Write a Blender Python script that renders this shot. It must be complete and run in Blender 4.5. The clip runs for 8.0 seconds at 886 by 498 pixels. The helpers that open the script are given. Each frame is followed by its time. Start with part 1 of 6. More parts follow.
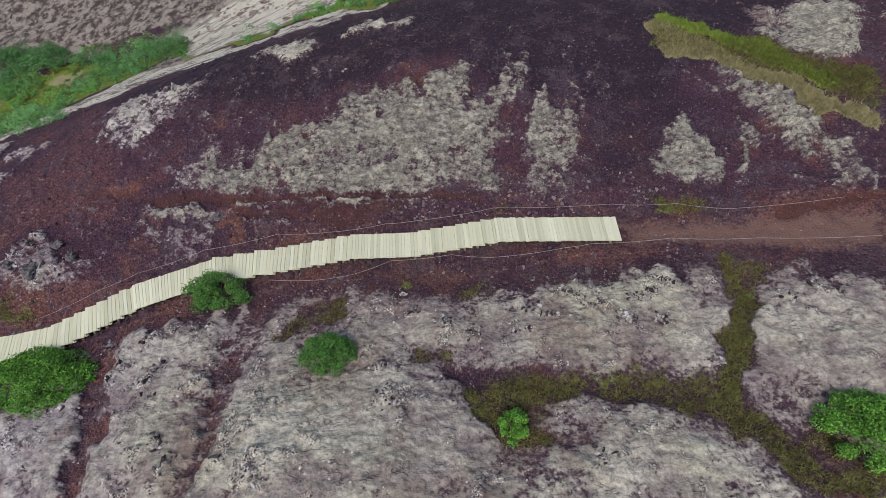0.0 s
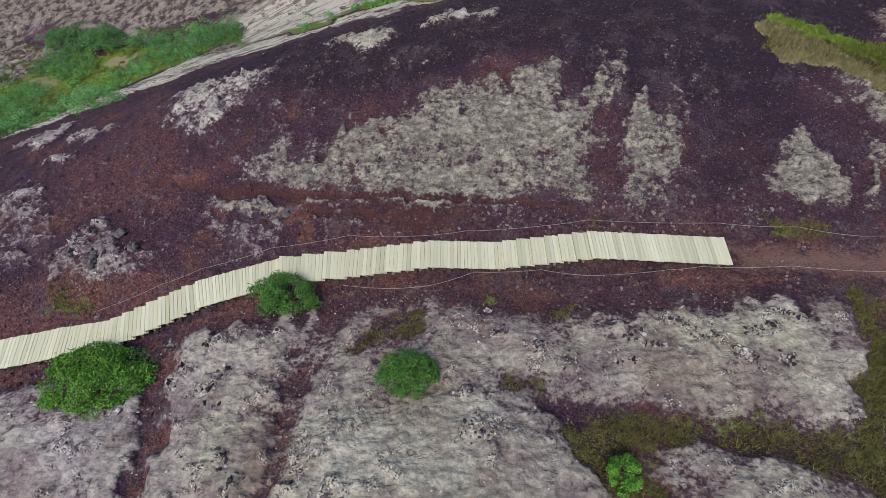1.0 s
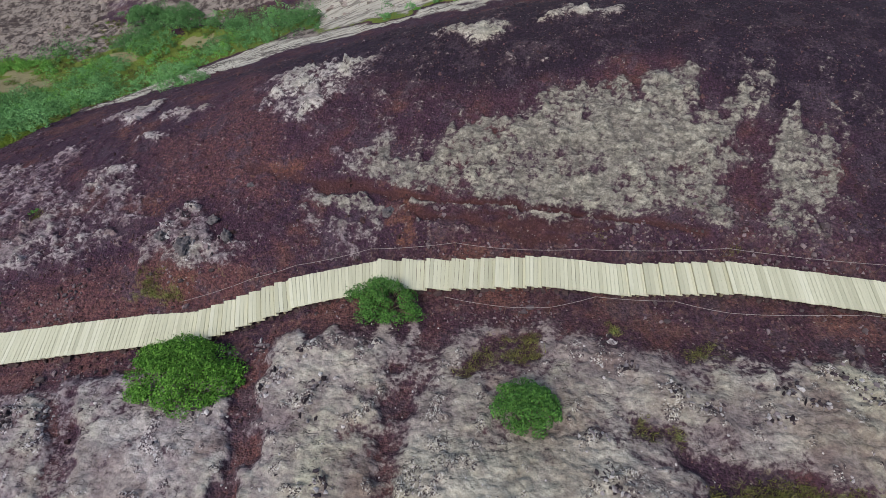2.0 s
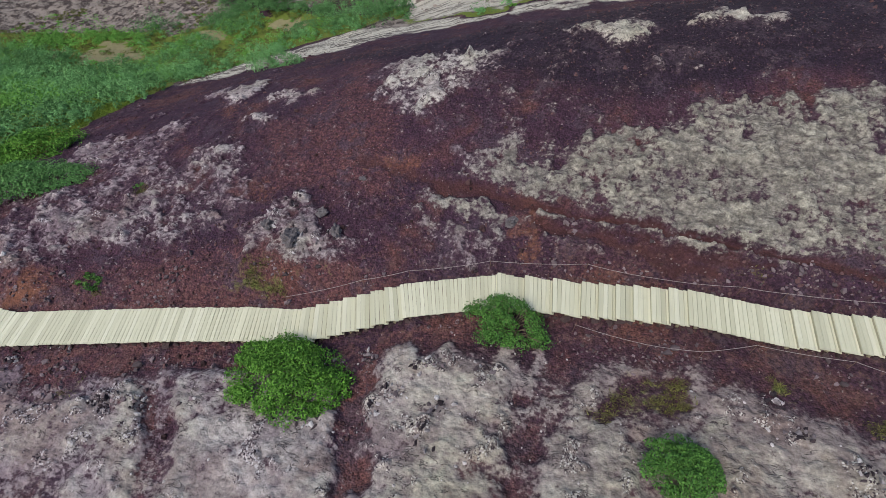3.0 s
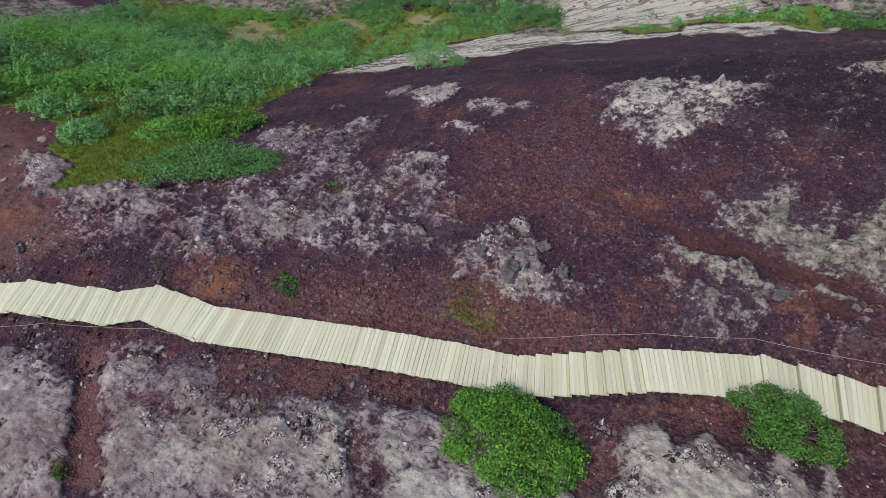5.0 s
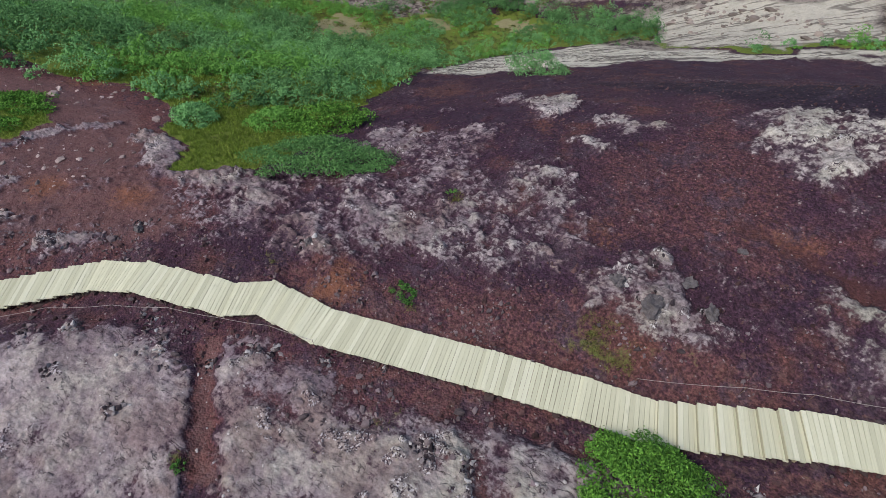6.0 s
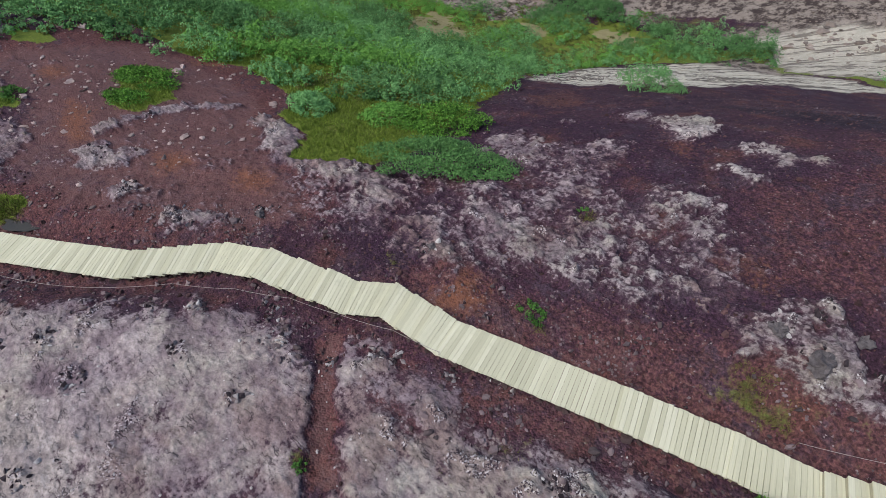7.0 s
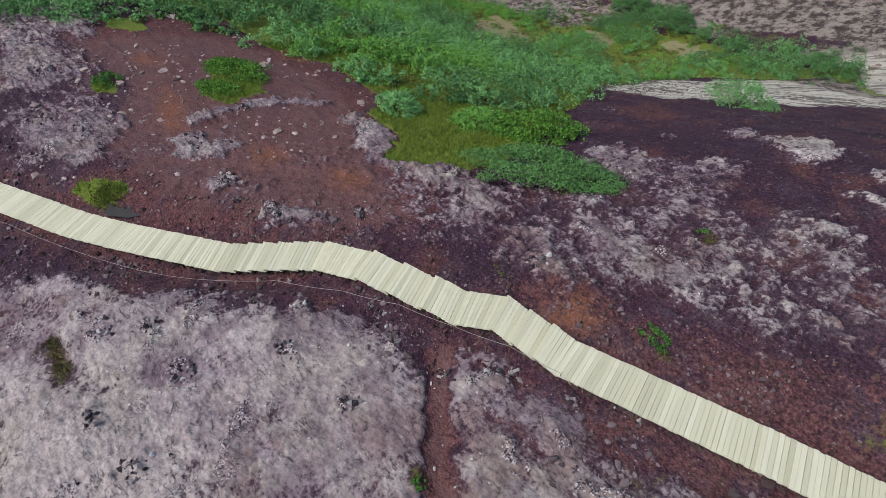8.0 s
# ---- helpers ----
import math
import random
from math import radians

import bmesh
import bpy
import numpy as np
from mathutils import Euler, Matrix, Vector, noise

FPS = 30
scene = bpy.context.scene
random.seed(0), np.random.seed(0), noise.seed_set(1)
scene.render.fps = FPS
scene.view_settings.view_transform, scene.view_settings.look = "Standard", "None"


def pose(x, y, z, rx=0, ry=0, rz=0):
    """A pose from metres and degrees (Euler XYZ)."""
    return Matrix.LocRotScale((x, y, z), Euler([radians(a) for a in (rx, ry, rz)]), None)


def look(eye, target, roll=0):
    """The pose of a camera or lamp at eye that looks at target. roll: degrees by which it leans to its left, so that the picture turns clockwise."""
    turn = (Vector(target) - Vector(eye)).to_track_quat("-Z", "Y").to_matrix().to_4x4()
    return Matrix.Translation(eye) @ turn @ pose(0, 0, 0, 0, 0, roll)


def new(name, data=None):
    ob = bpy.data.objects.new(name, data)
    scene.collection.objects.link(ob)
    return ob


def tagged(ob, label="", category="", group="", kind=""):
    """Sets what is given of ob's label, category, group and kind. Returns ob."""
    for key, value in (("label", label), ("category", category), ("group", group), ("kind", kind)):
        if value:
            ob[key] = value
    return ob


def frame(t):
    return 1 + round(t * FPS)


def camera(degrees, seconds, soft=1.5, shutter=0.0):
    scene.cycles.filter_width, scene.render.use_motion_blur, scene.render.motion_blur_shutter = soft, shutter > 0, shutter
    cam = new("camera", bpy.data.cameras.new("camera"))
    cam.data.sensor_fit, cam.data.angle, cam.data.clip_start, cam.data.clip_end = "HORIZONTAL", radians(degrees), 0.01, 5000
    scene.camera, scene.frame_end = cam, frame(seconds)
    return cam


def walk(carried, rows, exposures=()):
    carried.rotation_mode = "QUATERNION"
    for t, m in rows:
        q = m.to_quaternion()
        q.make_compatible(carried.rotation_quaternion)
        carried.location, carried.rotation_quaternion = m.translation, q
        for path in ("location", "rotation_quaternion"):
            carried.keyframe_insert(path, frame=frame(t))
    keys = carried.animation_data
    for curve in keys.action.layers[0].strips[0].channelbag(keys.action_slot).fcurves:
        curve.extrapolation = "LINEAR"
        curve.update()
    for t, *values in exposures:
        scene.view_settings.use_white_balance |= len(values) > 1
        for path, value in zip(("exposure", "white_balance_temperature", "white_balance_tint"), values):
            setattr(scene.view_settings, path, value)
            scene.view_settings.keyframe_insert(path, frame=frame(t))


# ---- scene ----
cam = camera(80.1, 8.0, soft=0.7)
METRES, EYE, TILT, LEAN, TURN = 22.0, 15.8, -50.43, 0.0, 0.0
ROWS = [
    (0.0, 0.0, 0.0, 0.0, -0.0, 0.0, 0.0),
    (0.5, -0.0454, 0.0379, 0.0095, 1.28, -0.16, -1.55),
    (1.0, -0.0964, 0.0745, 0.0175, 2.77, -0.33, -3.31),
    (2.5, -0.2801, 0.169, 0.0274, 9.18, -1.45, -10.9),
    (3.0, -0.3432, 0.1948, 0.0246, 11.66, -2.05, -13.69),
    (3.5, -0.4037, 0.2105, 0.0228, 13.94, -2.63, -16.16),
    (4.0, -0.4633, 0.2206, 0.0196, 15.89, -3.13, -18.21),
    (5.5, -0.6442, 0.229, -0.0121, 21.84, -5.05, -24.2),
    (6.0, -0.702, 0.2249, -0.0291, 25.06, -6.36, -27.09),
    (6.5, -0.7568, 0.2173, -0.0495, 28.54, -7.94, -30.0),
    (7.0, -0.8081, 0.2082, -0.0743, 32.06, -9.65, -32.68),
    (7.5, -0.8567, 0.1944, -0.1019, 34.85, -11.07, -34.67),
    (8.0, -0.904, 0.1749, -0.1327, 36.39, -11.84, -35.7),
]
walk(cam, [(t, pose(0, 0, EYE, TILT, LEAN, TURN) @ pose(METRES * x, METRES * y, METRES * z, 90 + pitch, roll, yaw)) for t, x, y, z, yaw, pitch, roll in ROWS])

# ---- light ----
SUN_UP, SUN_TURN = 52.0, 200.0
world = bpy.data.worlds.new("overcast_sky")
scene.world = world
world.use_nodes = True
sky = world.node_tree.nodes.new("ShaderNodeTexSky")
sky.sky_type, sky.sun_disc = "NISHITA", False
sky.sun_elevation, sky.sun_rotation = radians(SUN_UP), radians(SUN_TURN)
sky.air_density, sky.dust_density, sky.ozone_density = 1.0, 2.5, 1.0
background = world.node_tree.nodes["Background"]
background.inputs["Strength"].default_value = 0.148
world.node_tree.links.new(sky.outputs["Color"], background.inputs["Color"])
sun = new("sun", bpy.data.lights.new("sun", "SUN"))
sun.data.energy, sun.data.angle, sun.data.color = 2.03, radians(16), (1.0, 0.95, 0.90)
sun.matrix_world = look((0, 0, 60), (-60 * math.sin(radians(SUN_TURN)) / math.tan(radians(SUN_UP)), -60 * math.cos(radians(SUN_TURN)) / math.tan(radians(SUN_UP)), 0))


# ---- noise on arrays ----
def lattice(i, j, seed):
    n = (i.astype(np.int64) * 374761393 + j.astype(np.int64) * 668265263 + seed * 974634777) & 0xFFFFFFFF
    n = ((n ^ (n >> 13)) * 1274126177) & 0xFFFFFFFF
    return ((n ^ (n >> 16)) & 0xFFFF) / 32767.5 - 1.0


def value_noise(x, y, seed=0):
    i, j = np.floor(x), np.floor(y)
    u, v = x - i, y - j
    u, v = u * u * u * (u * (u * 6 - 15) + 10), v * v * v * (v * (v * 6 - 15) + 10)
    a, b = lattice(i, j, seed), lattice(i + 1, j, seed)
    c, d = lattice(i, j + 1, seed), lattice(i + 1, j + 1, seed)
    return (a + (b - a) * u) * (1 - v) + (c + (d - c) * u) * v


def fbm(x, y, size, octaves=4, seed=0, rough=0.5):
    total, amount, weight = 0.0, 1.0, 0.0
    x, y = x / size, y / size
    for k in range(octaves):
        total = total + amount * value_noise(x, y, seed + 17 * k)
        weight += amount
        amount *= rough
        x, y = 1.92 * x + 0.66 * y + 5.2, 1.92 * y - 0.66 * x + 1.3
    return total / weight


def smooth(a, b, x):
    t = np.clip((x - a) / (b - a), 0, 1)
    return t * t * (3 - 2 * t)


# ---- the lie of the land: broad swells on a tilted plain ----
SWELLS = []


def swell(x, y, radius, height):
    SWELLS.append((x, y, radius, height))


swell(7, 14, 9, -2.46)
swell(-75, 0, 28, 0.75)
swell(-33, 5, 15, 0.67)
swell(-30, 75, 29, 1.35)
swell(-14, 13, 7, -0.80)
swell(-11, 45, 17, -1.85)
swell(-56, 41, 25, -0.80)
swell(30, 50, 28, -4.93)
swell(0, -5, 15, -3.63)
swell(-4, 28, 11, -2.89)
swell(-28, 31, 14, 4.67)
swell(-4, 6, 9, 5.48)
swell(26, 26, 16, 7.12)
swell(-3, 17, 8, 0.34)
swell(-15, -6, 15, 3.96)
swell(20, -8, 20, -3.04)
swell(10, 42, 18, -7.09)
swell(0, 70, 34, -2.93)
swell(-78, 72, 34, -6.24)
swell(-32, -14, 20, -5.17)
swell(-47, 18, 18, 0.85)
swell(-15, 25, 10, -1.78)
swell(-27, 19, 11, -0.25)
swell(-21, 5, 10, -0.29)
swell(-31, 51, 18, -6.59)
swell(13, 28, 14, 3.22)
swell(-13, 5, 10, -2.11)
swell(24, 12, 14, -2.05)
swell(-10, 19, 8, 5.18)
swell(-72, 20, 27, -4.44)
swell(-9, 13, 7, -3.36)
swell(-54, 4, 21, 6.75)
swell(2, 23, 10, 5.90)
swell(-18, 19, 8, 1.69)
swell(-37, 24, 13, -3.39)
swell(-23, 43, 14, 1.20)
swell(-75, 50, 28, -9.87)
swell(-50, 74, 30, -2.21)
swell(-1, 12, 8, -4.21)
swell(6, 7, 10, 2.09)
swell(-45, -12, 20, -2.77)
swell(20, 3, 14, 2.10)
swell(-38, 38, 16, -2.42)
swell(0, 36, 13, 4.85)
swell(-23, 13, 9, 0.64)
swell(14, 18, 11, -2.12)


def land(x, y):
    z = 2.826 + 0.0776 * x + 0.0059 * y
    for a, b, r, h in SWELLS:
        z = z + h * np.exp(-((x - a) ** 2 + (y - b) ** 2) / (2 * r * r))
    far = smooth(75, 170, np.hypot(x + 15, y - 28))
    return z * (1 - far) + far * (-9 + 9 * fbm(x, y, 160, 4, 3))


# ---- the line of the boardwalk: far edge of each run, from its bare end downhill ----
RUNS = []


def run(kind, x0, y0, z0, x1, y1, z1, treads=1):
    RUNS.append((kind, x0, y0, z0, x1, y1, z1, treads))


run("deck", 6.53, 13.75, 1.10, 1.93, 13.74, 1.05)
run("steps", 1.93, 13.74, 0.99, -0.93, 13.36, 0.73, 6)
run("deck", -0.93, 13.35, 0.66, -3.58, 13.33, 0.53)
run("steps", -3.58, 13.33, 0.48, -6.41, 12.95, 0.20, 6)
run("steps", -6.41, 12.95, 0.12, -8.88, 12.71, -0.10, 3)
run("deck", -8.88, 12.71, -0.17, -11.64, 11.50, -0.25)
run("steps", -11.64, 11.46, -0.31, -14.3, 10.13, -0.84, 7)
run("deck", -14.3, 10.13, -0.92, -16.1, 9.70, -0.98)
run("deck", -16.1, 9.70, -1.01, -18.57, 8.93, -1.06)
run("deck", -18.57, 8.93, -1.08, -22.85, 7.41, -1.11)
run("steps", -22.85, 7.42, -1.15, -25.15, 7.22, -1.36, 3)
run("deck", -25.10, 7.25, -1.43, -26.03, 6.52, -1.46)
run("steps", -26.03, 6.52, -1.49, -29.22, 5.48, -1.72, 3)
run("deck", -29.22, 5.48, -1.82, -30.90, 4.65, -2.10)
run("steps", -30.90, 4.65, -2.16, -33.12, 2.40, -2.46, 6)
run("deck", -33.12, 2.40, -2.52, -36.06, 0.50, -2.73)
run("deck", -36.06, 0.50, -2.76, -38.10, -0.76, -2.85)
run("deck", -38.10, -0.76, -2.88, -42.60, -2.98, -3.08)
run("deck", -42.60, -2.98, -3.11, -47.30, -5.30, -3.32)
WIDE = 1.18


def near_walk(x, y):
    """Distance from the middle of the boardwalk, and its height there."""
    best, height = np.full(x.shape, 1e9), np.zeros(x.shape)
    for kind, x0, y0, z0, x1, y1, z1, treads in RUNS:
        dx, dy = x1 - x0, y1 - y0
        length = math.hypot(dx, dy)
        ox, oy = -dy / length * 0.5 * WIDE, dx / length * 0.5 * WIDE
        s = np.clip(((x - x0 - ox) * dx + (y - y0 - oy) * dy) / length ** 2, 0, 1)
        d = np.hypot(x - x0 - ox - s * dx, y - y0 - oy - s * dy)
        height = np.where(d < best, z0 + s * (z1 - z0), height)
        best = np.minimum(best, d)
    return best, height


# ---- what covers the ground, patch by patch ----
PATCHES = []
KINDS = ["moss", "grass", "turf", "red", "rust", "path", "straw", "beige", "gully", "dark", "pale", "hump", "olive", "lip", "cut", "crumb"]


def corners(text):
    return [tuple(float(v) for v in spot.split(",")) for spot in text.split()]


def patch(kind, cover, outline):
    PATCHES.append((kind, cover, 0.0, corners(outline)))


def stroke(kind, cover, width, course):
    PATCHES.append((kind, cover, width, corners(course)))


patch("moss", 0.95, "-11.6,16.5 -9.0,16.7 -7.4,17.6 -5.3,18.3 -4.2,19.1 -2.3,19.5 -0.6,20.1 0.4,21.0 1.6,19.3 2.4,18.1 2.5,15.0 -0.1,14.8 -3.2,14.9 -6.4,15.2 -11.2,15.6")
patch("moss", 0.75, "-12.5,15.2 -8.9,14.7 -8.6,13.9 -12.1,14.2")
patch("moss", 0.72, "-11.9,13.8 -9.0,13.8 -9.0,12.8 -9.8,12.3 -11.5,12.9")
patch("moss", 0.75, "2.1,18.9 2.7,21.4 3.5,20.9 3.6,19.2 2.4,18.7")
patch("moss", 0.8, "3.0,17.3 4.1,19.7 4.5,18.2 5.1,18.6 5.7,18.2 5.5,15.8 5.0,14.8 3.0,15.0")
patch("moss", 0.6, "5.3,20.2 5.7,20.2 5.6,19.7 5.3,19.7")
patch("moss", 0.9, "8.4,15.7 9.1,17.3 10.0,18.3 10.1,17.0 10.8,16.8 10.8,15.1 9.5,15.0")
patch("moss", 0.85, "11.7,18.0 12.6,17.7 12.5,16.8 11.8,15.6 11.4,15.7 11.9,16.9")
patch("moss", 0.62, "10.0,20.7 11.3,20.3 12.9,19.1 14.9,17.4 16.7,15.5 16.3,14.1 14.3,14.0 14.2,15.2 13.5,16.1 12.6,17.9")
patch("moss", 0.9, "13.9,22.6 17.1,25.0 18.9,24.5 18.2,22.2 17.7,20.3 16.3,20.5 14.7,21.4")
patch("moss", 0.70, "-15.8,19.2 -15.6,21.4 -12.9,21.7 -11.1,21.5 -11.5,19.7 -11.8,18.1 -13.3,17.3 -14.7,17.7")
patch("moss", 0.70, "-9.6,23.1 -6.5,23.2 -6.0,22.2 -7.2,21.3")
patch("moss", 0.70, "-5.3,23.3 -3.7,24.5 -1.5,25.0 -1.5,23.8 -3.8,23.2")
patch("moss", 0.70, "-19.7,19.0 -18.4,19.6 -17.8,18.8 -19.1,18.4")
patch("moss", 0.70, "-24.7,20.4 -23.6,22.3 -21.5,20.1 -22.6,19.7")
patch("moss", 0.7, "-20.2,17.2 -19.1,17.7 -18.7,17.2 -19.8,16.9")
patch("moss", 0.55, "-29.3,15.5 -26.9,16.7 -24.3,17.4 -23.2,16.6 -25.6,15.4 -27.4,14.9")
patch("moss", 0.60, "-23.8,14.9 -22.9,15.4 -21.7,14.1 -22.3,12.9 -23.5,11.2 -25.2,12.0 -25.5,14.0")
patch("moss", 0.58, "-22.1,15.4 -19.7,16.1 -18.5,14.8 -19.6,13.2 -20.9,13.5")
patch("moss", 0.52, "-27.3,9.1 -25.0,11.8 -20.3,12.6 -19.7,11.7 -21.8,10.4 -23.7,8.7 -25.5,8.0")
patch("moss", 0.52, "-33.4,6.3 -31.2,9.3 -27.7,9.9 -25.6,13.2 -22.3,14.1 -20.2,14.6 -20.6,12.0 -23.1,9.7 -24.9,8.4 -28.2,7.8 -30.7,6.0")
patch("moss", 0.68, "-17.4,11.8 -17.0,13.5 -15.5,14.0 -14.9,13.1 -13.8,12.9 -13.7,12.3 -15.0,11.4 -16.8,11.2")
patch("moss", 0.5, "-17.2,12.4 -15.8,12.2 -13.8,11.8 -14.8,11.4 -16.7,11.3")
patch("moss", 0.55, "-40.2,1.8 -40.5,3.8 -38.6,5.7 -37.5,5.4 -39.0,2.5")
patch("moss", 0.7, "-41.8,4.6 -41.9,6.2 -41.4,8.7 -40.7,8.3 -41.2,6.3 -41.0,4.5")
patch("moss", 0.62, "-55.3,-0.1 -54.3,2.3 -49.9,1.7 -48.7,-0.1 -49.3,-1.4")
patch("moss", 0.6, "-47.8,-1.7 -46.7,0.8 -43.5,2.5 -41.0,2.3 -40.8,-0.2 -43.3,-2.8")
patch("moss", 0.6, "-36.9,10.1 -34.5,11.1 -32.8,8.7 -29.9,10.1 -29.9,9.3 -32.0,8.4 -34.4,8.7")
patch("moss", 0.5, "-37.7,3.1 -35.9,4.6 -32.1,5.0 -31.2,6.3 -30.8,5.1 -33.0,3.5 -35.7,2.9")
patch("moss", 0.7, "-37.1,9.8 -35.0,9.7 -33.1,9.0 -28.9,10.4 -26.3,11.4 -28.0,9.6 -31.4,8.4 -34.7,8.8")
patch("moss", 0.92, "-2.5,10.5 -0.5,10.5 1.3,9.9 3.5,10.5 5.3,10.9 6.8,11.7 8.1,11.5 9.0,10.3 9.2,9.1 8.4,7.8 6.1,7.8 4.0,7.6 1.7,7.6 -0.4,8.5 -2.0,9.3")
patch("moss", 0.93, "9.8,9.4 11.9,10.8 13.8,10.8 14.7,10.3 13.1,6.7 11.0,6.6 9.2,6.8 9.2,8.1")
patch("moss", 0.95, "-6.9,6.6 -5.6,7.1 -3.9,7.2 -2.6,8.0 -1.1,7.1 0.3,6.7 1.5,5.6 1.1,4.4 2.3,3.7 -7.0,3.9 -6.6,5.3")
patch("moss", 0.97, "1.4,3.7 2.7,4.9 4.5,6.0 6.8,6.0 8.1,5.1 9.1,4.4 9.4,3.8")
patch("moss", 0.8, "-11.4,9.7 -9.3,10.2 -6.8,9.8 -5.6,10.0 -5.9,8.6 -7.0,7.6 -7.1,6.3 -7.1,4.2 -9.7,4.2 -10.7,6.1 -11.2,8.2")
patch("moss", 0.78, "-5.6,9.1 -5.0,9.6 -4.1,8.1 -2.7,9.1 -1.7,8.6 -1.5,7.5 -2.9,7.8 -4.3,7.0 -6.4,7.0 -6.0,8.0")
patch("moss", 0.85, "-14.1,6.1 -11.7,7.6 -10.9,6.2 -10.7,4.1 -12.9,4.2")
patch("moss", 0.85, "-20.0,4.9 -19.0,6.2 -17.4,6.5 -16.6,5.8 -15.9,4.5 -19.3,3.1")
patch("moss", 0.8, "-16.9,6.8 -15.3,7.7 -14.4,6.4 -12.7,6.9 -12.0,7.9 -11.2,7.1 -12.5,5.9 -15.5,4.7")
patch("moss", 0.85, "-25.0,4.8 -23.7,6.1 -22.4,5.5 -22.3,4.4 -23.5,4.1")
patch("moss", 0.85, "-29.7,2.7 -26.2,4.3 -24.7,4.1 -23.5,3.0 -22.3,1.8 -25.0,0.2")
patch("moss", 0.85, "-22.7,3.5 -21.0,5.4 -19.0,6.2 -17.9,6.5 -16.6,5.3 -21.7,2.2")
patch("moss", 0.9, "-34.6,-2.9 -32.7,-0.3 -30.5,1.3 -28.1,3.0 -26.4,4.1 -25.1,4.1 -22.6,2.0 -24.3,0.2 -26.1,-1.9 -32.9,-3.3")
patch("moss", 0.97, "-32.9,-4.9 -32.2,-3.4 -30.0,-2.1 -27.9,-1.4 -26.1,-1.9 -29.5,-5.5")
patch("moss", 0.75, "-25.0,5.0 -24.0,5.6 -22.2,6.3 -21.0,6.5 -20.2,4.8 -22.1,2.7")
patch("grass", 0.72, "8.4,12.3 9.2,11.9 11.9,11.2 11.3,10.6 10.3,9.7 9.2,8.4 9.2,9.7 9.3,11.0")
patch("grass", 0.75, "-1.2,8.3 0.3,8.1 0.3,7.4 -1.0,7.7")
patch("grass", 0.75, "-5.5,9.7 -3.8,10.2 -2.8,9.9 -3.5,9.1 -5.0,9.0")
patch("grass", 0.75, "0.1,10.8 2.1,10.6 2.2,10.0 0.5,10.0")
patch("grass", 0.75, "8.1,14.5 9.8,14.4 10.2,13.6 8.1,13.7")
patch("grass", 0.70, "1.9,14.6 4.1,14.6 3.8,13.8 2.1,13.9")
patch("grass", 0.70, "-1.7,11.4 -0.7,11.4 -0.8,10.7 -1.6,10.9")
patch("grass", 0.75, "1.1,6.8 2.0,6.6 1.7,6.1 1.1,6.4")
patch("grass", 0.70, "1.5,4.9 3.3,5.6 3.4,5.1 1.8,4.5")
patch("grass", 0.70, "-16.9,10.7 -14.9,11.3 -14.5,10.4 -16.3,10.0")
patch("grass", 0.65, "-22.3,8.9 -21.1,9.2 -20.8,8.7 -21.9,8.5")
patch("grass", 0.70, "-5.3,9.7 -4.6,10.1 -4.3,9.3 -5.0,9.0")
patch("grass", 0.70, "-1.5,11.3 -0.8,11.4 -0.9,10.8 -1.5,10.8")
patch("grass", 0.75, "0.1,10.6 1.7,11.1 2.3,10.4 0.3,10.0")
patch("grass", 0.65, "-8.8,8.2 -8.3,8.4 -8.2,7.7 -8.6,7.8")
patch("grass", 0.65, "-21.2,4.4 -20.7,4.7 -20.3,4.2 -20.7,4.1")
patch("grass", 0.65, "-20.7,5.6 -19.2,6.2 -18.8,6.0 -20.2,5.3")
patch("grass", 0.65, "-26.2,2.5 -25.5,3.1 -25.2,2.8 -25.8,2.4")
patch("grass", 0.70, "-20.9,5.4 -19.5,6.4 -19.0,5.9 -20.4,5.1")
patch("grass", 0.65, "-21.1,4.1 -20.6,4.5 -20.4,4.2 -20.8,3.9")
patch("grass", 0.75, "-18.3,10.0 -16.0,10.8 -14.9,11.2 -14.9,10.5 -17.2,9.7")
patch("grass", 0.75, "-22.3,8.7 -21.1,9.1 -20.9,8.8 -21.6,8.5")
patch("grass", 0.65, "-33.7,-4.0 -33.0,-3.0 -32.0,-3.2 -32.7,-4.0")
patch("grass", 0.65, "-26.2,2.4 -25.8,3.0 -25.5,2.8 -25.9,2.3")
patch("grass", 0.85, "-39.8,-0.9 -39.0,0.3 -37.4,0.6 -38.2,-0.6")
patch("grass", 0.65, "-20.9,5.3 -20.1,5.9 -20.1,5.5 -20.6,5.0")
patch("grass", 0.70, "-18.3,10.2 -16.7,10.6 -16.5,10.1 -17.9,9.9")
patch("grass", 0.65, "-23.1,11.9 -22.5,12.3 -22.4,11.8 -22.8,11.5")
patch("grass", 0.65, "-26.7,8.1 -25.9,8.3 -25.6,8.0 -26.1,7.7")
patch("grass", 0.75, "-23.1,13.4 -22.5,13.6 -22.3,13.1 -22.7,12.9")
patch("turf", 0.95, "-37.3,10.6 -39.7,16.3 -39.3,18.9 -36.5,19.3 -37.1,23.1 -31.2,17.4 -31.0,14.4 -30.0,11.7 -31.6,9.9 -33.1,8.9 -34.9,10.5")
patch("turf", 0.9, "-42.9,5.3 -46.8,7.7 -45.4,9.2 -42.0,8.1 -41.9,6.2")
patch("turf", 0.8, "-47.0,1.9 -47.3,3.3 -45.2,2.6 -45.9,1.8")
patch("turf", 0.9, "-54.7,4.7 -53.9,6.5 -51.6,6.0 -52.9,4.4")
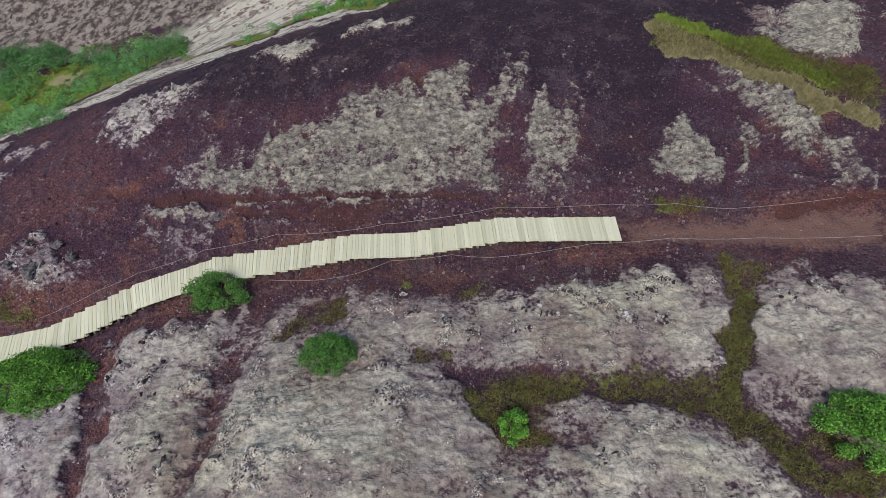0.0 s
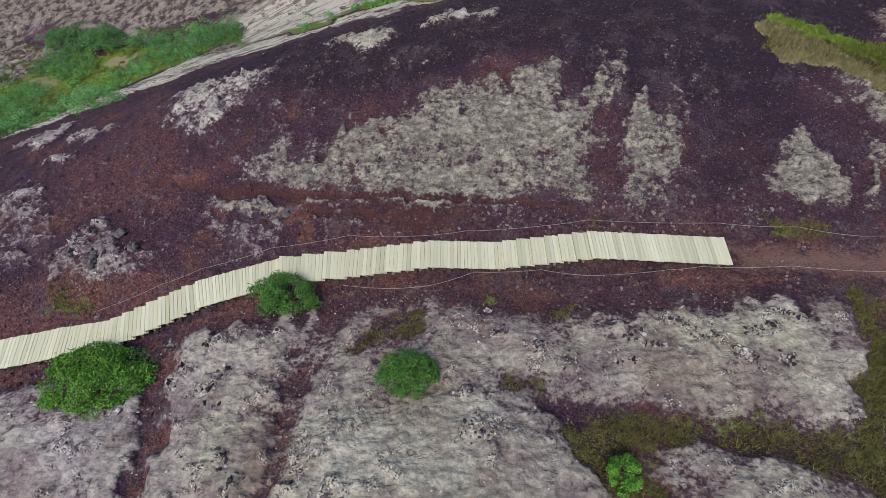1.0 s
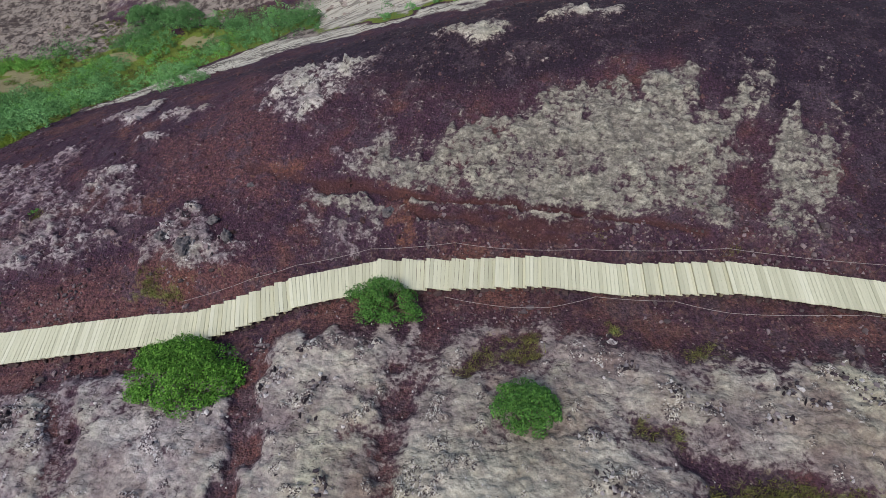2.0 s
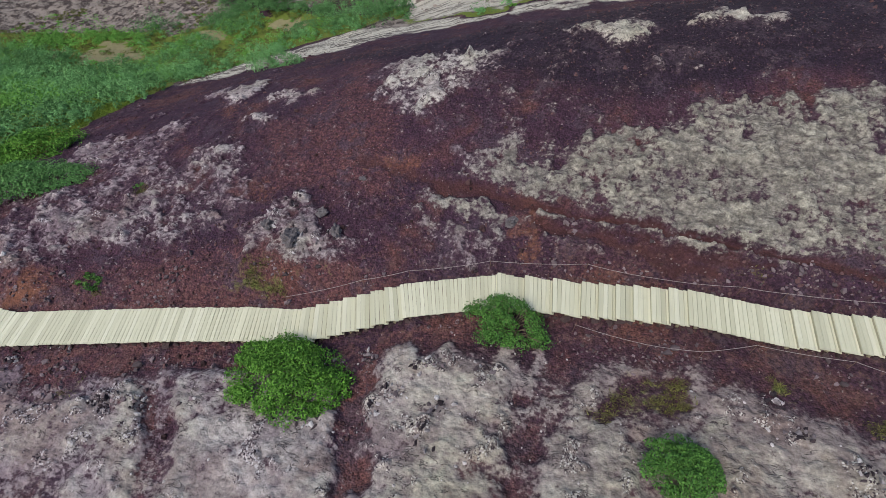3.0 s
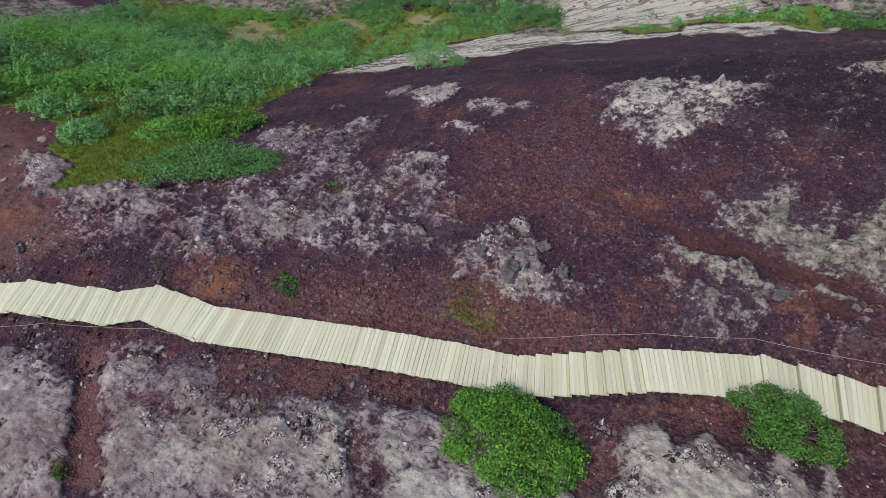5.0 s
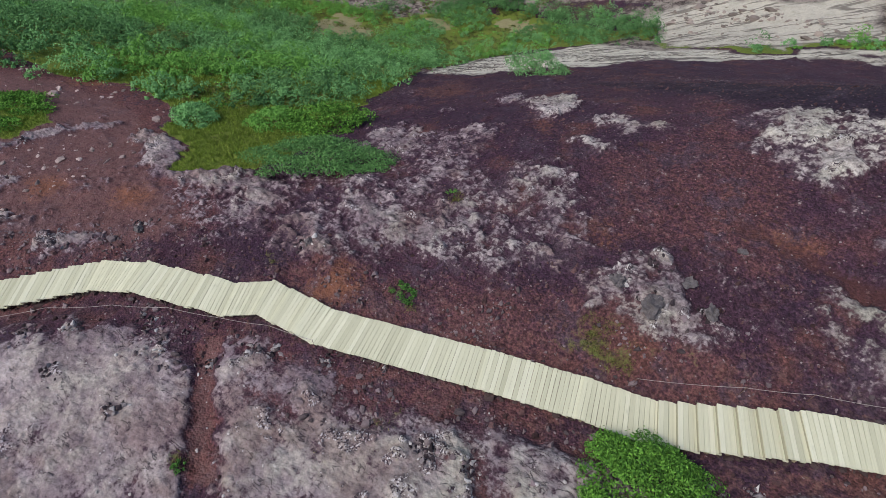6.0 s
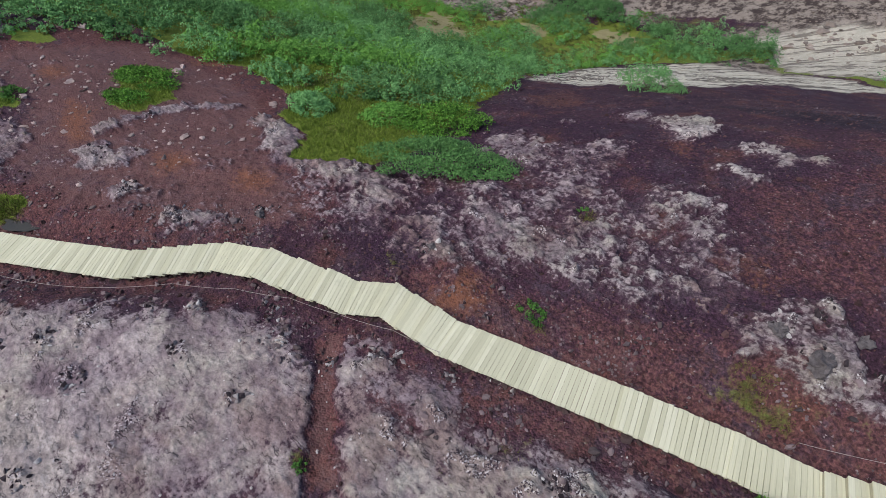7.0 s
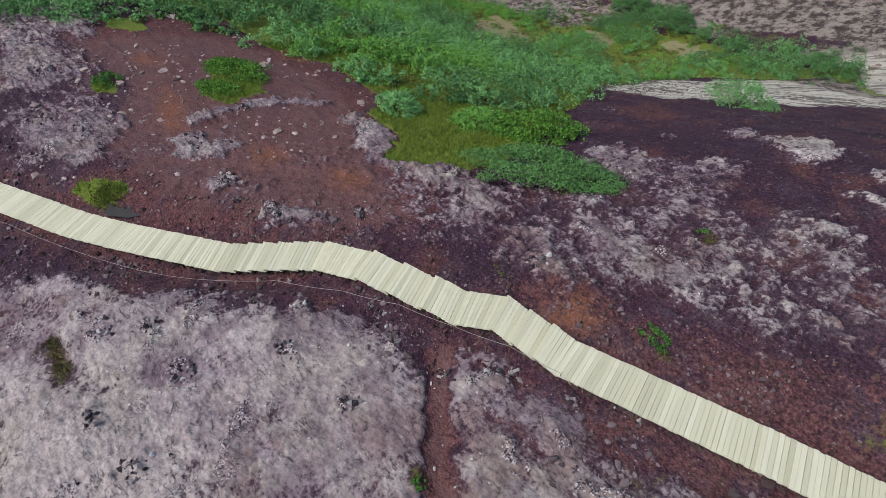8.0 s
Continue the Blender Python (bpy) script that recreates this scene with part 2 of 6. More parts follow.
patch("grass", 0.9, "9.5,23.3 11.4,22.7 13.8,22.3 16.8,20.6 18.6,20.1 17.5,17.4 16.4,18.1 14.7,19.7 12.7,20.9 9.2,21.7")
patch("straw", 0.9, "9.3,22.9 9.8,21.9 12.6,21.4 14.7,19.7 16.4,18.3 17.5,17.4 17.1,16.3 15.8,17.6 14.1,19.2 12.2,20.7 9.8,21.1")
patch("red", 0.45, "-18.3,15.8 -17.2,19.3 -17.5,22.1 -15.3,19.6 -12.7,16.0 -12.7,14.2 -14.4,14.5 -16.8,14.1")
patch("red", 0.45, "-19.6,17.2 -16.6,18.1 -12.7,16.1 -12.5,14.1 -15.6,14.2 -17.9,13.9")
patch("rust", 0.9, "-24.1,8.4 -23.4,9.1 -22.7,8.4 -23.2,7.6 -24.1,7.5")
patch("rust", 0.8, "-43.4,3.4 -43.6,4.8 -41.3,4.1 -42.1,3.2")
patch("rust", 0.7, "-46.1,11.4 -45.8,13.3 -44.7,12.3 -44.9,11.2")
patch("rust", 0.7, "-33.9,6.8 -33.1,7.8 -32.0,6.8 -32.9,6.4")
patch("rust", 0.6, "-37.5,5.1 -36.8,6.2 -36.0,5.6 -36.6,4.9")
patch("rust", 0.8, "-43.9,4.0 -42.9,4.6 -41.3,3.9 -41.9,3.3")
patch("red", 0.8, "-54.8,3.0 -53.6,4.9 -52.9,10.9 -47.0,9.6 -47.4,6.5 -40.7,3.9 -41.8,1.9 -47.4,4.1 -51.6,2.4")
patch("red", 0.8, "-44.8,8.6 -45.3,13.4 -40.0,12.2 -34.9,8.2 -35.6,6.1 -37.8,5.3 -40.6,8.2")
patch("red", 0.7, "-40.9,-2.1 -40.4,0.7 -37.3,4.1 -34.4,4.3 -34.3,2.2 -37.1,0.5 -38.4,-1.9")
patch("red", 0.6, "-17.9,11.4 -15.0,11.9 -11.9,11.9 -12.2,10.6 -14.5,9.9 -16.6,9.7")
patch("red", 0.8, "4.5,12.3 6.6,12.5 8.1,12.3 6.4,11.8 4.6,11.6")
patch("red", 0.7, "12.7,14.2 16.2,13.8 15.7,12.7 13.5,13.0 10.8,13.4")
patch("path", 0.9, "6.7,13.6 8.4,13.4 10.8,13.1 13.8,13.4 15.8,13.0 15.3,11.6 12.3,11.9 8.6,12.5 6.6,12.6")
patch("path", 0.4, "-1.8,12.2 2.4,12.0 2.3,11.0 -0.5,10.8 -1.9,11.6")
patch("path", 0.4, "1.1,14.6 2.7,15.1 3.8,14.6 2.8,13.9 1.2,14.1")
stroke("gully", 1, 0.68, "-11.8,8.6 -11.3,6.9 -10.8,5.4 -10.5,4.1")
stroke("gully", 1, 0.52, "-25.0,4.2 -24.0,3.8 -22.9,2.9 -22.2,1.9")
stroke("gully", 0.8, 0.52, "-18.3,7.3 -17.2,6.6 -16.3,5.5")
stroke("gully", 0.7, 0.52, "-17.6,6.7 -16.5,6.0 -15.6,4.6")
stroke("gully", 0.8, 0.45, "0.3,7.4 2.0,7.2 3.8,6.9")
stroke("gully", 0.6, 0.52, "-17.2,6.7 -16.4,5.4 -15.5,4.1")
stroke("gully", 0.5, 0.45, "2.5,18.0 2.5,16.8 2.7,15.6")
patch("beige", 0.95, "-34.5,28.2 -36.4,43.5 -29.2,47.0 -23.7,46.0 -14.3,44.8 -14.5,46.9 -19.8,45.2 -29.1,49.3 -36.1,41.8")
patch("moss", 0.74, "-46,-9 -38,-4.5 -31,1.5 -23,5.3 -16,7.8 -10,9.8 -4,10.8 6,11.2 14,11.2 18,8 30,0 30,-40 -60,-40 -60,-12")
patch("moss", 0.45, "-52,-3 -40,0.5 -33,4.5 -27,8 -20,10.5 -17,12.5 -19,15 -28,14 -36,8 -52,5")
patch("moss", 0.34, "-12.5,13.2 -4,14.2 3,14.4 3,15.2 -6,15.2 -12.5,15.5")
patch("dark", 0.95, "-14,20.5 -6,19 0,21.5 3,19 9,18.5 11,21 14,23 18,26 10,34 -10,34 -24,26")
patch("dark", 0.7, "5.5,15 8.5,15 10.5,19 7,19.5 5.8,18")
patch("pale", 0.8, "-15.8,19.2 -15.6,21.4 -12.9,21.7 -11.1,21.5 -11.5,19.7 -11.8,18.1 -13.3,17.3 -14.7,17.7")
patch("pale", 0.8, "-10,23.5 -6,23.5 -1,25.5 -1,23.5 -7,21")
patch("pale", 0.8, "-25,20 -23.6,22.5 -17.5,19.8 -17.5,18 -20.5,16.8 -24,19.5")
patch("pale", 0.7, "1.4,3.5 2.7,4.9 4.5,6.2 6.8,6.2 9.1,4.4 9.4,3")
patch("pale", 0.85, "-6.9,6.6 -3.9,7.2 -2.6,8.0 -1.1,7.1 -2,5 -7,4.5")
patch("pale", 1.0, "-34,-5.5 -32.2,-3.4 -30.0,-2.1 -26.5,-1.2 -24,-1 -26,-6")
patch("pale", 0.6, "3.5,10.4 5.3,10.9 6.8,11.7 8.1,11.5 9.0,10.3 6,9.6 0,9.9 0.5,10.3")
patch("pale", 0.5, "13.9,22.6 17.1,25.0 18.9,24.5 18.2,22.2 17.7,20.3 16.3,20.5 14.7,21.4")
patch("turf", 0.9, "-57,7.5 -52.7,10.5 -47.2,10.7 -44,13 -39.5,12.5 -37.5,14 -34,15.5 -31.5,17.5 -33.5,22 -36.5,28.5 -38.5,35 -36.5,44 -36,47 -42,56 -47,55 -54,57 -66,57 -80,48 -80,12")
patch("turf", 0.9, "-39,44.5 -35.5,45.5 -31,47.6 -25.5,46.9 -19,46.2 -13,48.5 -2,50.2 -2,53.5 -8,53.5 -12,52.3 -15,50.2 -19,47.9 -21.4,46.8 -26.4,48.6 -28,52.5 -36,53.5 -42,55")
patch("straw", 0.9, "-60,42 -58.5,44 -56.8,43.5 -57.3,41.3 -59,41")
patch("straw", 0.9, "-52.5,50 -51,51.5 -49,51 -49.5,49 -51.5,48.8")
patch("straw", 0.8, "-64,46 -62,48 -60,47 -61.5,45")
patch("beige", 0.95, "-36.5,29.5 -31.5,29.3 -29.2,32.2 -25.4,37.8 -20.6,41.5 -16.1,45 -11.8,46.5 -6.2,49 -6.2,49.8 -13,47.8 -19.4,45.6 -25.8,46.1 -31,46.9 -35,44.5 -37.9,38")
patch("beige", 0.95, "-32,55 -24,56 -18,53.5 -10,53.5 -2,54.5 6,60 6,90 -30,90 -33,62")
patch("moss", 0.45, "-75,64 -60,60.5 -43.5,59.5 -33,60.5 -30,90 -75,95")
patch("beige", 0.6, "-80,18 -72,20 -74,30 -80,40 -90,36 -90,18")
patch("hump", 0.7, "-2.5,10.5 -0.5,10.5 1.3,9.9 3.5,10.5 5.3,10.9 6.8,11.7 8.1,11.5 9.0,10.3 9.2,9.1 8.4,7.8 6.1,7.8 4.0,7.6 1.7,7.6 -0.4,8.5 -2.0,9.3")
patch("hump", 0.7, "9.8,9.4 11.9,10.8 13.8,10.8 14.7,10.3 13.1,6.7 11.0,6.6 9.2,6.8 9.2,8.1")
patch("hump", 0.7, "-6.9,6.6 -5.6,7.1 -3.9,7.2 -2.6,8.0 -1.1,7.1 0.3,6.7 1.5,5.6 1.1,4.4 2.3,3.7 -7.0,3.9 -6.6,5.3")
patch("hump", 0.7, "1.4,3.7 2.7,4.9 4.5,6.0 6.8,6.0 8.1,5.1 9.1,4.4 9.4,3.8")
patch("hump", 0.7, "-11.4,9.7 -9.3,10.2 -6.8,9.8 -5.6,10.0 -5.9,8.6 -7.0,7.6 -7.1,6.3 -7.1,4.2 -9.7,4.2 -10.7,6.1 -11.2,8.2")
patch("hump", 0.7, "-5.6,9.1 -5.0,9.6 -4.1,8.1 -2.7,9.1 -1.7,8.6 -1.5,7.5 -2.9,7.8 -4.3,7.0 -6.4,7.0 -6.0,8.0")
patch("hump", 0.7, "-14.1,6.1 -11.7,7.6 -10.9,6.2 -10.7,4.1 -12.9,4.2")
patch("hump", 0.7, "-20.0,4.9 -19.0,6.2 -17.4,6.5 -16.6,5.8 -15.9,4.5 -19.3,3.1")
patch("hump", 0.7, "-16.9,6.8 -15.3,7.7 -14.4,6.4 -12.7,6.9 -12.0,7.9 -11.2,7.1 -12.5,5.9 -15.5,4.7")
patch("hump", 0.7, "-25.0,4.8 -23.7,6.1 -22.4,5.5 -22.3,4.4 -23.5,4.1")
patch("hump", 0.7, "-29.7,2.7 -26.2,4.3 -24.7,4.1 -23.5,3.0 -22.3,1.8 -25.0,0.2")
patch("hump", 0.7, "-22.7,3.5 -21.0,5.4 -19.0,6.2 -17.9,6.5 -16.6,5.3 -21.7,2.2")
patch("hump", 0.7, "-34.6,-2.9 -32.7,-0.3 -30.5,1.3 -28.1,3.0 -26.4,4.1 -25.1,4.1 -22.6,2.0 -24.3,0.2 -26.1,-1.9 -32.9,-3.3")
patch("hump", 0.7, "-32.9,-4.9 -32.2,-3.4 -30.0,-2.1 -27.9,-1.4 -26.1,-1.9 -29.5,-5.5")
patch("hump", 0.7, "-25.0,5.0 -24.0,5.6 -22.2,6.3 -21.0,6.5 -20.2,4.8 -22.1,2.7")
patch("pale", 0.9, "-36.5,29.5 -31.5,29.3 -29.2,32.2 -25.4,37.8 -20.6,41.5 -16.1,45 -11.8,46.5 -6.2,49 -6.2,49.8 -13,47.8 -19.4,45.6 -25.8,46.1 -31,46.9 -35,44.5 -37.9,38")
patch("beige", 0.35, "-110,52 -80,50 -66,57 -54,58.5 -42,58.5 -33,60 -33,100 -110,120")
patch("beige", 0.95, "-110,38 -84,44 -72,47.5 -62,50.5 -54,55 -60,61 -75,68 -110,70")
patch("red", 0.55, "-21.2,9.3 -19,11.2 -16,12 -13.8,11.6 -15,10.7 -18.4,9.5")
patch("red", 0.8, "-25.8,4.9 -22.0,6.2 -18.0,7.6 -14.5,8.6 -14.5,8.0 -18.2,6.9 -22.2,5.4")
patch("beige", 0.6, "-80,48 -66,50 -58,50 -50,56 -54,58 -66,58")
patch("olive", 0.95, "-12.5,13.8 -4,14.2 4,14 12,13.6 17,13.6 20,26 12,22 2,23 -3,21 -9,18.5")
patch("pale", 0.35, "-21.5,4 -18.5,6.2 -16.8,6 -15.5,4 -18,1.5 -22,2")
patch("pale", 0.3, "-31,0 -27,3.5 -24,3.5 -22,1 -26,-1.5")
patch("pale", 0.5, "-16.5,7 -14,7 -12.5,6 -14,4 -16.5,4.5")
stroke("grass", 0.9, 0.8, "10.1,11.4 10.0,10.2 9.3,8.5 8.5,7.0")
stroke("grass", 0.8, 0.6, "1.1,6.6 1.9,5.6 2.6,5.2")
stroke("grass", 0.7, 0.5, "-5.3,9.1 -4.5,10.0 -3.7,10.3")
patch("moss", 0.72, "-62,-4 -50,-2.5 -48,2 -52,4 -58,5 -66,3")
patch("rust", 0.75, "-42.4,4.5 -41.0,3.9 -40.9,3.3 -41.9,3.1 -43.4,3.4 -44.6,4.1 -44.8,4.7 -43.8,4.9")
patch("rust", 0.75, "-36.2,6.3 -35.6,6.0 -35.9,5.3 -36.6,4.8 -37.4,4.9 -37.8,5.4 -37.6,6.1 -36.9,6.5")
patch("rust", 0.75, "-32.7,7.7 -32.2,7.3 -32.5,6.7 -33.1,6.4 -33.8,6.6 -34.2,7.1 -33.9,7.6 -33.3,7.9")
patch("rust", 0.75, "-47.8,5.5 -47.2,5.3 -47.4,4.6 -48.1,4.1 -48.8,4.1 -49.1,4.5 -49.0,5.1 -48.4,5.5")
patch("rust", 0.75, "-45.3,13.1 -44.6,12.7 -44.6,11.5 -45.2,10.7 -45.9,10.7 -46.4,11.4 -46.4,12.4 -46.0,13.2")
patch("rust", 0.42, "-29.1,24.4 -28.2,22.2 -28.9,20.6 -30.3,20.2 -31.6,21.2 -32.3,23.5 -31.9,25.8 -30.5,26.2")
patch("rust", 0.42, "-21.9,19.3 -21.6,18.4 -21.9,17.8 -22.5,17.9 -23.0,18.6 -23.2,19.7 -22.9,20.5 -22.3,20.2")
patch("rust", 0.75, "-23.4,8.4 -23.2,8.1 -23.4,7.7 -23.9,7.4 -24.2,7.6 -24.3,7.9 -24.0,8.3 -23.6,8.5")
patch("rust", 0.5, "-12.6,15.8 -12.5,15.5 -13.1,15.2 -13.7,15.2 -14.1,15.5 -14.0,15.9 -13.4,16.2 -12.9,16.1")
patch("rust", 0.5, "-8.4,14.9 -8.3,14.4 -8.4,14.1 -8.8,14.2 -9.0,14.8 -9.0,15.3 -8.9,15.6 -8.6,15.4")
patch("rust", 0.5, "-17.2,13.9 -17.1,13.4 -17.8,12.9 -18.8,12.9 -19.4,13.3 -19.3,13.8 -18.6,14.2 -17.7,14.2")
patch("rust", 0.5, "-21.3,18.4 -20.9,17.7 -21.4,17.5 -22.3,17.8 -23.1,18.5 -23.4,19.4 -22.9,19.6 -21.9,19.1")
patch("red", 0.7, "-36.3,15.7 -31.4,10.9 -34.1,5.9 -39.4,2.6 -45.1,2.4 -48.8,6.4 -50.4,14.4 -46.7,21.4")
patch("red", 0.7, "-30.4,9.2 -29.1,7.7 -32.1,3.8 -36.5,0.5 -39.9,-0.3 -40.2,2.1 -37.4,6.4 -33.1,9.6")
patch("turf", 0.9, "-38.2,0.7 -37.8,0.5 -38.4,-0.3 -39.3,-1.0 -40.1,-1.1 -40.2,-0.7 -39.6,0.1 -38.8,0.7")
patch("grass", 0.9, "-32.2,-3.1 -31.5,-3.3 -31.6,-3.6 -32.1,-3.8 -32.8,-3.7 -33.3,-3.5 -33.3,-3.2 -32.8,-3.0")
patch("grass", 0.9, "-22.9,2.3 -22.7,2.1 -22.8,2.0 -23.0,1.9 -23.1,2.0 -23.2,2.1 -23.2,2.3 -23.0,2.3")
patch("grass", 0.9, "-22.5,13.4 -22.4,13.2 -22.6,12.9 -22.8,12.9 -23.0,13.0 -23.1,13.3 -22.9,13.5 -22.7,13.5")
patch("grass", 0.5, "-28.0,-0.5 -27.9,-0.7 -28.3,-1.2 -28.9,-1.7 -29.3,-1.8 -29.3,-1.5 -28.8,-1.0 -28.3,-0.6")
patch("grass", 0.5, "-25.5,3.0 -25.3,2.8 -25.5,2.5 -25.8,2.3 -26.1,2.3 -26.2,2.6 -26.0,2.8 -25.7,3.0")
patch("grass", 0.5, "-26.0,1.8 -25.8,1.7 -25.9,1.5 -26.1,1.4 -26.3,1.5 -26.4,1.6 -26.3,1.7 -26.1,1.8")
patch("moss", 0.7, "-38.7,4.7 -38.1,4.3 -38.7,3.4 -39.7,2.7 -40.7,2.6 -41.0,3.2 -40.5,4.1 -39.5,4.7")
patch("moss", 0.7, "-38.5,5.9 -38.0,5.7 -38.3,5.1 -38.9,4.8 -39.5,4.8 -39.8,5.2 -39.6,5.7 -39.0,6.0")
patch("moss", 0.7, "-35.9,4.1 -35.4,3.8 -35.6,3.3 -36.2,3.0 -36.9,3.1 -37.2,3.4 -37.0,3.9 -36.4,4.2")
patch("moss", 0.7, "-32.1,5.2 -31.7,4.9 -32.2,4.1 -33.0,3.6 -33.7,3.6 -33.9,4.1 -33.4,4.8 -32.6,5.3")
patch("moss", 0.7, "-43.9,2.5 -42.5,1.9 -43.0,0.8 -44.4,0.1 -46.1,0.0 -47.0,0.8 -46.7,1.9 -45.3,2.6")
patch("moss", 0.7, "-42.6,0.6 -41.7,0.2 -42.1,-0.5 -43.1,-1.1 -44.2,-1.1 -44.8,-0.6 -44.5,0.1 -43.6,0.6")
patch("moss", 0.7, "-49.2,5.5 -48.4,5.2 -48.8,4.1 -49.9,3.2 -50.9,3.0 -51.3,3.7 -50.9,4.7 -50.0,5.5")
stroke("moss", 0.8, 0.8, "-37.0,9.9 -34.9,9.1 -33.6,8.6 -31.9,8.9 -29.7,9.6 -28.7,9.9")
patch("moss", 0.78, "-24.5,21.5 -24.2,20.7 -24.6,20.1 -25.2,20.1 -25.6,20.6 -25.7,21.5 -25.4,22.1 -24.9,22.1")
patch("moss", 0.78, "-21.8,20.9 -21.6,19.8 -22.2,19.0 -23.0,19.0 -23.6,19.7 -23.7,21.0 -23.2,22.0 -22.3,21.9")
patch("moss", 0.78, "-26.7,19.2 -26.5,18.9 -26.6,18.6 -26.9,18.6 -27.2,18.9 -27.3,19.2 -27.1,19.5 -26.9,19.5")
patch("moss", 0.78, "-23.5,17.4 -23.4,16.9 -23.9,16.3 -24.6,16.1 -25.1,16.3 -25.1,17.0 -24.6,17.6 -23.9,17.7")
patch("moss", 0.78, "-26.7,16.5 -26.3,15.7 -26.9,14.9 -27.8,14.6 -28.6,15.0 -28.8,15.9 -28.2,16.8 -27.3,17.0")
patch("moss", 0.78, "-23.2,17.8 -23.1,17.6 -23.3,17.4 -23.4,17.4 -23.6,17.5 -23.6,17.7 -23.5,17.9 -23.3,17.9")
patch("moss", 0.78, "-23.4,15.2 -23.3,14.8 -23.9,14.1 -24.6,13.8 -25.1,14.0 -25.0,14.5 -24.5,15.1 -23.8,15.4")
patch("moss", 0.5, "-23.2,16.7 -22.7,15.6 -23.4,14.7 -24.5,14.4 -25.4,15.1 -25.7,16.5 -25.1,17.7 -23.9,17.7")
patch("moss", 0.5, "-19.9,15.3 -19.6,14.6 -20.3,13.7 -21.2,13.4 -21.9,13.7 -21.9,14.7 -21.3,15.5 -20.4,15.8")
patch("moss", 0.5, "-24.1,15.1 -23.4,14.0 -23.9,13.0 -25.0,12.9 -26.0,13.7 -26.5,15.1 -26.1,16.3 -25.0,16.2")
stroke("red", 0.9, 0.5, "-25.2,4.6 -23.9,3.7 -22.3,2.2")
patch("beige", 0.95, "-51,60 -45,56.3 -40,57 -32,59.5 -26,61.4 -20,70 -40,95 -75,95 -70,64")
patch("beige", 0.9, "-28.5,53.5 -27,57.7 -24,59 -20,58 -18,54 -21.6,48.5 -24.5,50.5")
patch("moss", 0.78, "-20.8,17.3 -19.9,18 -18.9,17.7 -19.3,17.1")
patch("moss", 0.78, "-20.6,19.2 -19.4,19.6 -18,19.2 -18.6,18.6 -19.8,18.6")
patch("olive", 0.22, "-7,10 -2,10.6 8,11.3 16,11 18,3 -6,2.5")
patch("olive", 0.2, "-36,-6 -30,-2 -25,0 -20,3 -14,4 -14,0 -25,-8")
patch("beige", 0.95, "-27.7,52.8 -24.8,54.2 -22,56.3 -15,57 -11,53.5 -12,52.5 -15,50.4 -19,48 -21.4,46.6 -26.4,48.5")
patch("pale", 0.68, "-27.7,52.8 -24.8,54.2 -22,56.3 -15,57 -11,53.5 -12,52.5 -15,50.4 -19,48 -21.4,46.6 -26.4,48.5")
patch("gully", 0.9, "-22.1,4.7 -21.9,4.5 -22.3,4.1 -22.8,4.0 -23.2,4.1 -23.2,4.4 -22.9,4.7 -22.4,4.8")
patch("red", 0.95, "-22.1,4.7 -21.8,4.5 -22.2,4.1 -22.8,3.9 -23.2,4.1 -23.3,4.4 -23.0,4.7 -22.4,4.9")
stroke("straw", 1.0, 0.8, "9.6,22.9 11.3,21.7 13.0,20.5 14.4,19.3 15.3,18.1")
stroke("turf", 1.0, 0.9, "10.0,23.5 11.8,22.9 13.6,21.8 15.0,20.5 15.8,19.5")
patch("moss", 0.85, "11.3,21.0 13.2,19.8 15.1,17.4 14.5,15.6 13.4,17.3 12.2,19.0")
patch("moss", 0.85, "13.8,24.5 15.9,24.9 18.1,25.0 16.4,21.2 15.3,22.1 14.0,23.1")
stroke("path", 0.55, 0.45, "-25.2,4.6 -23.9,3.7 -22.3,2.2")
patch("beige", 0.95, "-29.8,53.6 -27.8,56.8 -24.0,58.8 -17.3,58.9 -11.9,59.5 -10.8,53.7 -13.4,49.9 -17.1,47.5 -20.5,49.0 -24.7,50.4")
patch("pale", 0.68, "-29.8,53.6 -27.8,56.8 -24.0,58.8 -17.3,58.9 -11.9,59.5 -10.8,53.7 -13.4,49.9 -17.1,47.5 -20.5,49.0 -24.7,50.4")
patch("straw", 0.8, "-56.5,44.2 -54.5,41.9 -55.8,40.0 -58.9,40.0 -62.2,41.9 -63.3,44.2 -61.7,45.8 -58.7,45.7")
patch("straw", 0.8, "-49.3,50.7 -48.4,49.3 -49.8,48.6 -51.9,48.9 -53.5,50.1 -53.7,51.4 -52.4,52.1 -50.5,51.8")
patch("straw", 0.8, "-65.1,43.7 -63.8,42.4 -64.6,41.3 -66.5,41.1 -68.4,42.0 -69.0,43.3 -68.2,44.3 -66.5,44.5")
patch("straw", 0.8, "-40.2,53.1 -39.8,52.0 -41.7,51.7 -44.1,52.2 -45.5,53.2 -45.1,54.1 -43.4,54.5 -41.3,54.0")
patch("moss", 0.72, "-41.2,5.7 -40.7,5.5 -40.9,5.0 -41.4,4.7 -41.9,4.8 -42.2,5.1 -42.1,5.5 -41.6,5.7")
patch("moss", 0.72, "-41.0,7.1 -40.6,6.9 -40.7,6.5 -41.2,6.2 -41.7,6.2 -41.9,6.5 -41.8,6.9 -41.4,7.2")
patch("moss", 0.72, "-40.8,8.9 -40.4,8.6 -40.5,8.1 -41.0,7.8 -41.5,7.8 -41.8,8.2 -41.7,8.7 -41.2,9.0")
patch("moss", 0.72, "-40.7,10.3 -40.3,10.0 -40.3,9.5 -40.7,9.3 -41.2,9.3 -41.5,9.7 -41.5,10.1 -41.1,10.4")
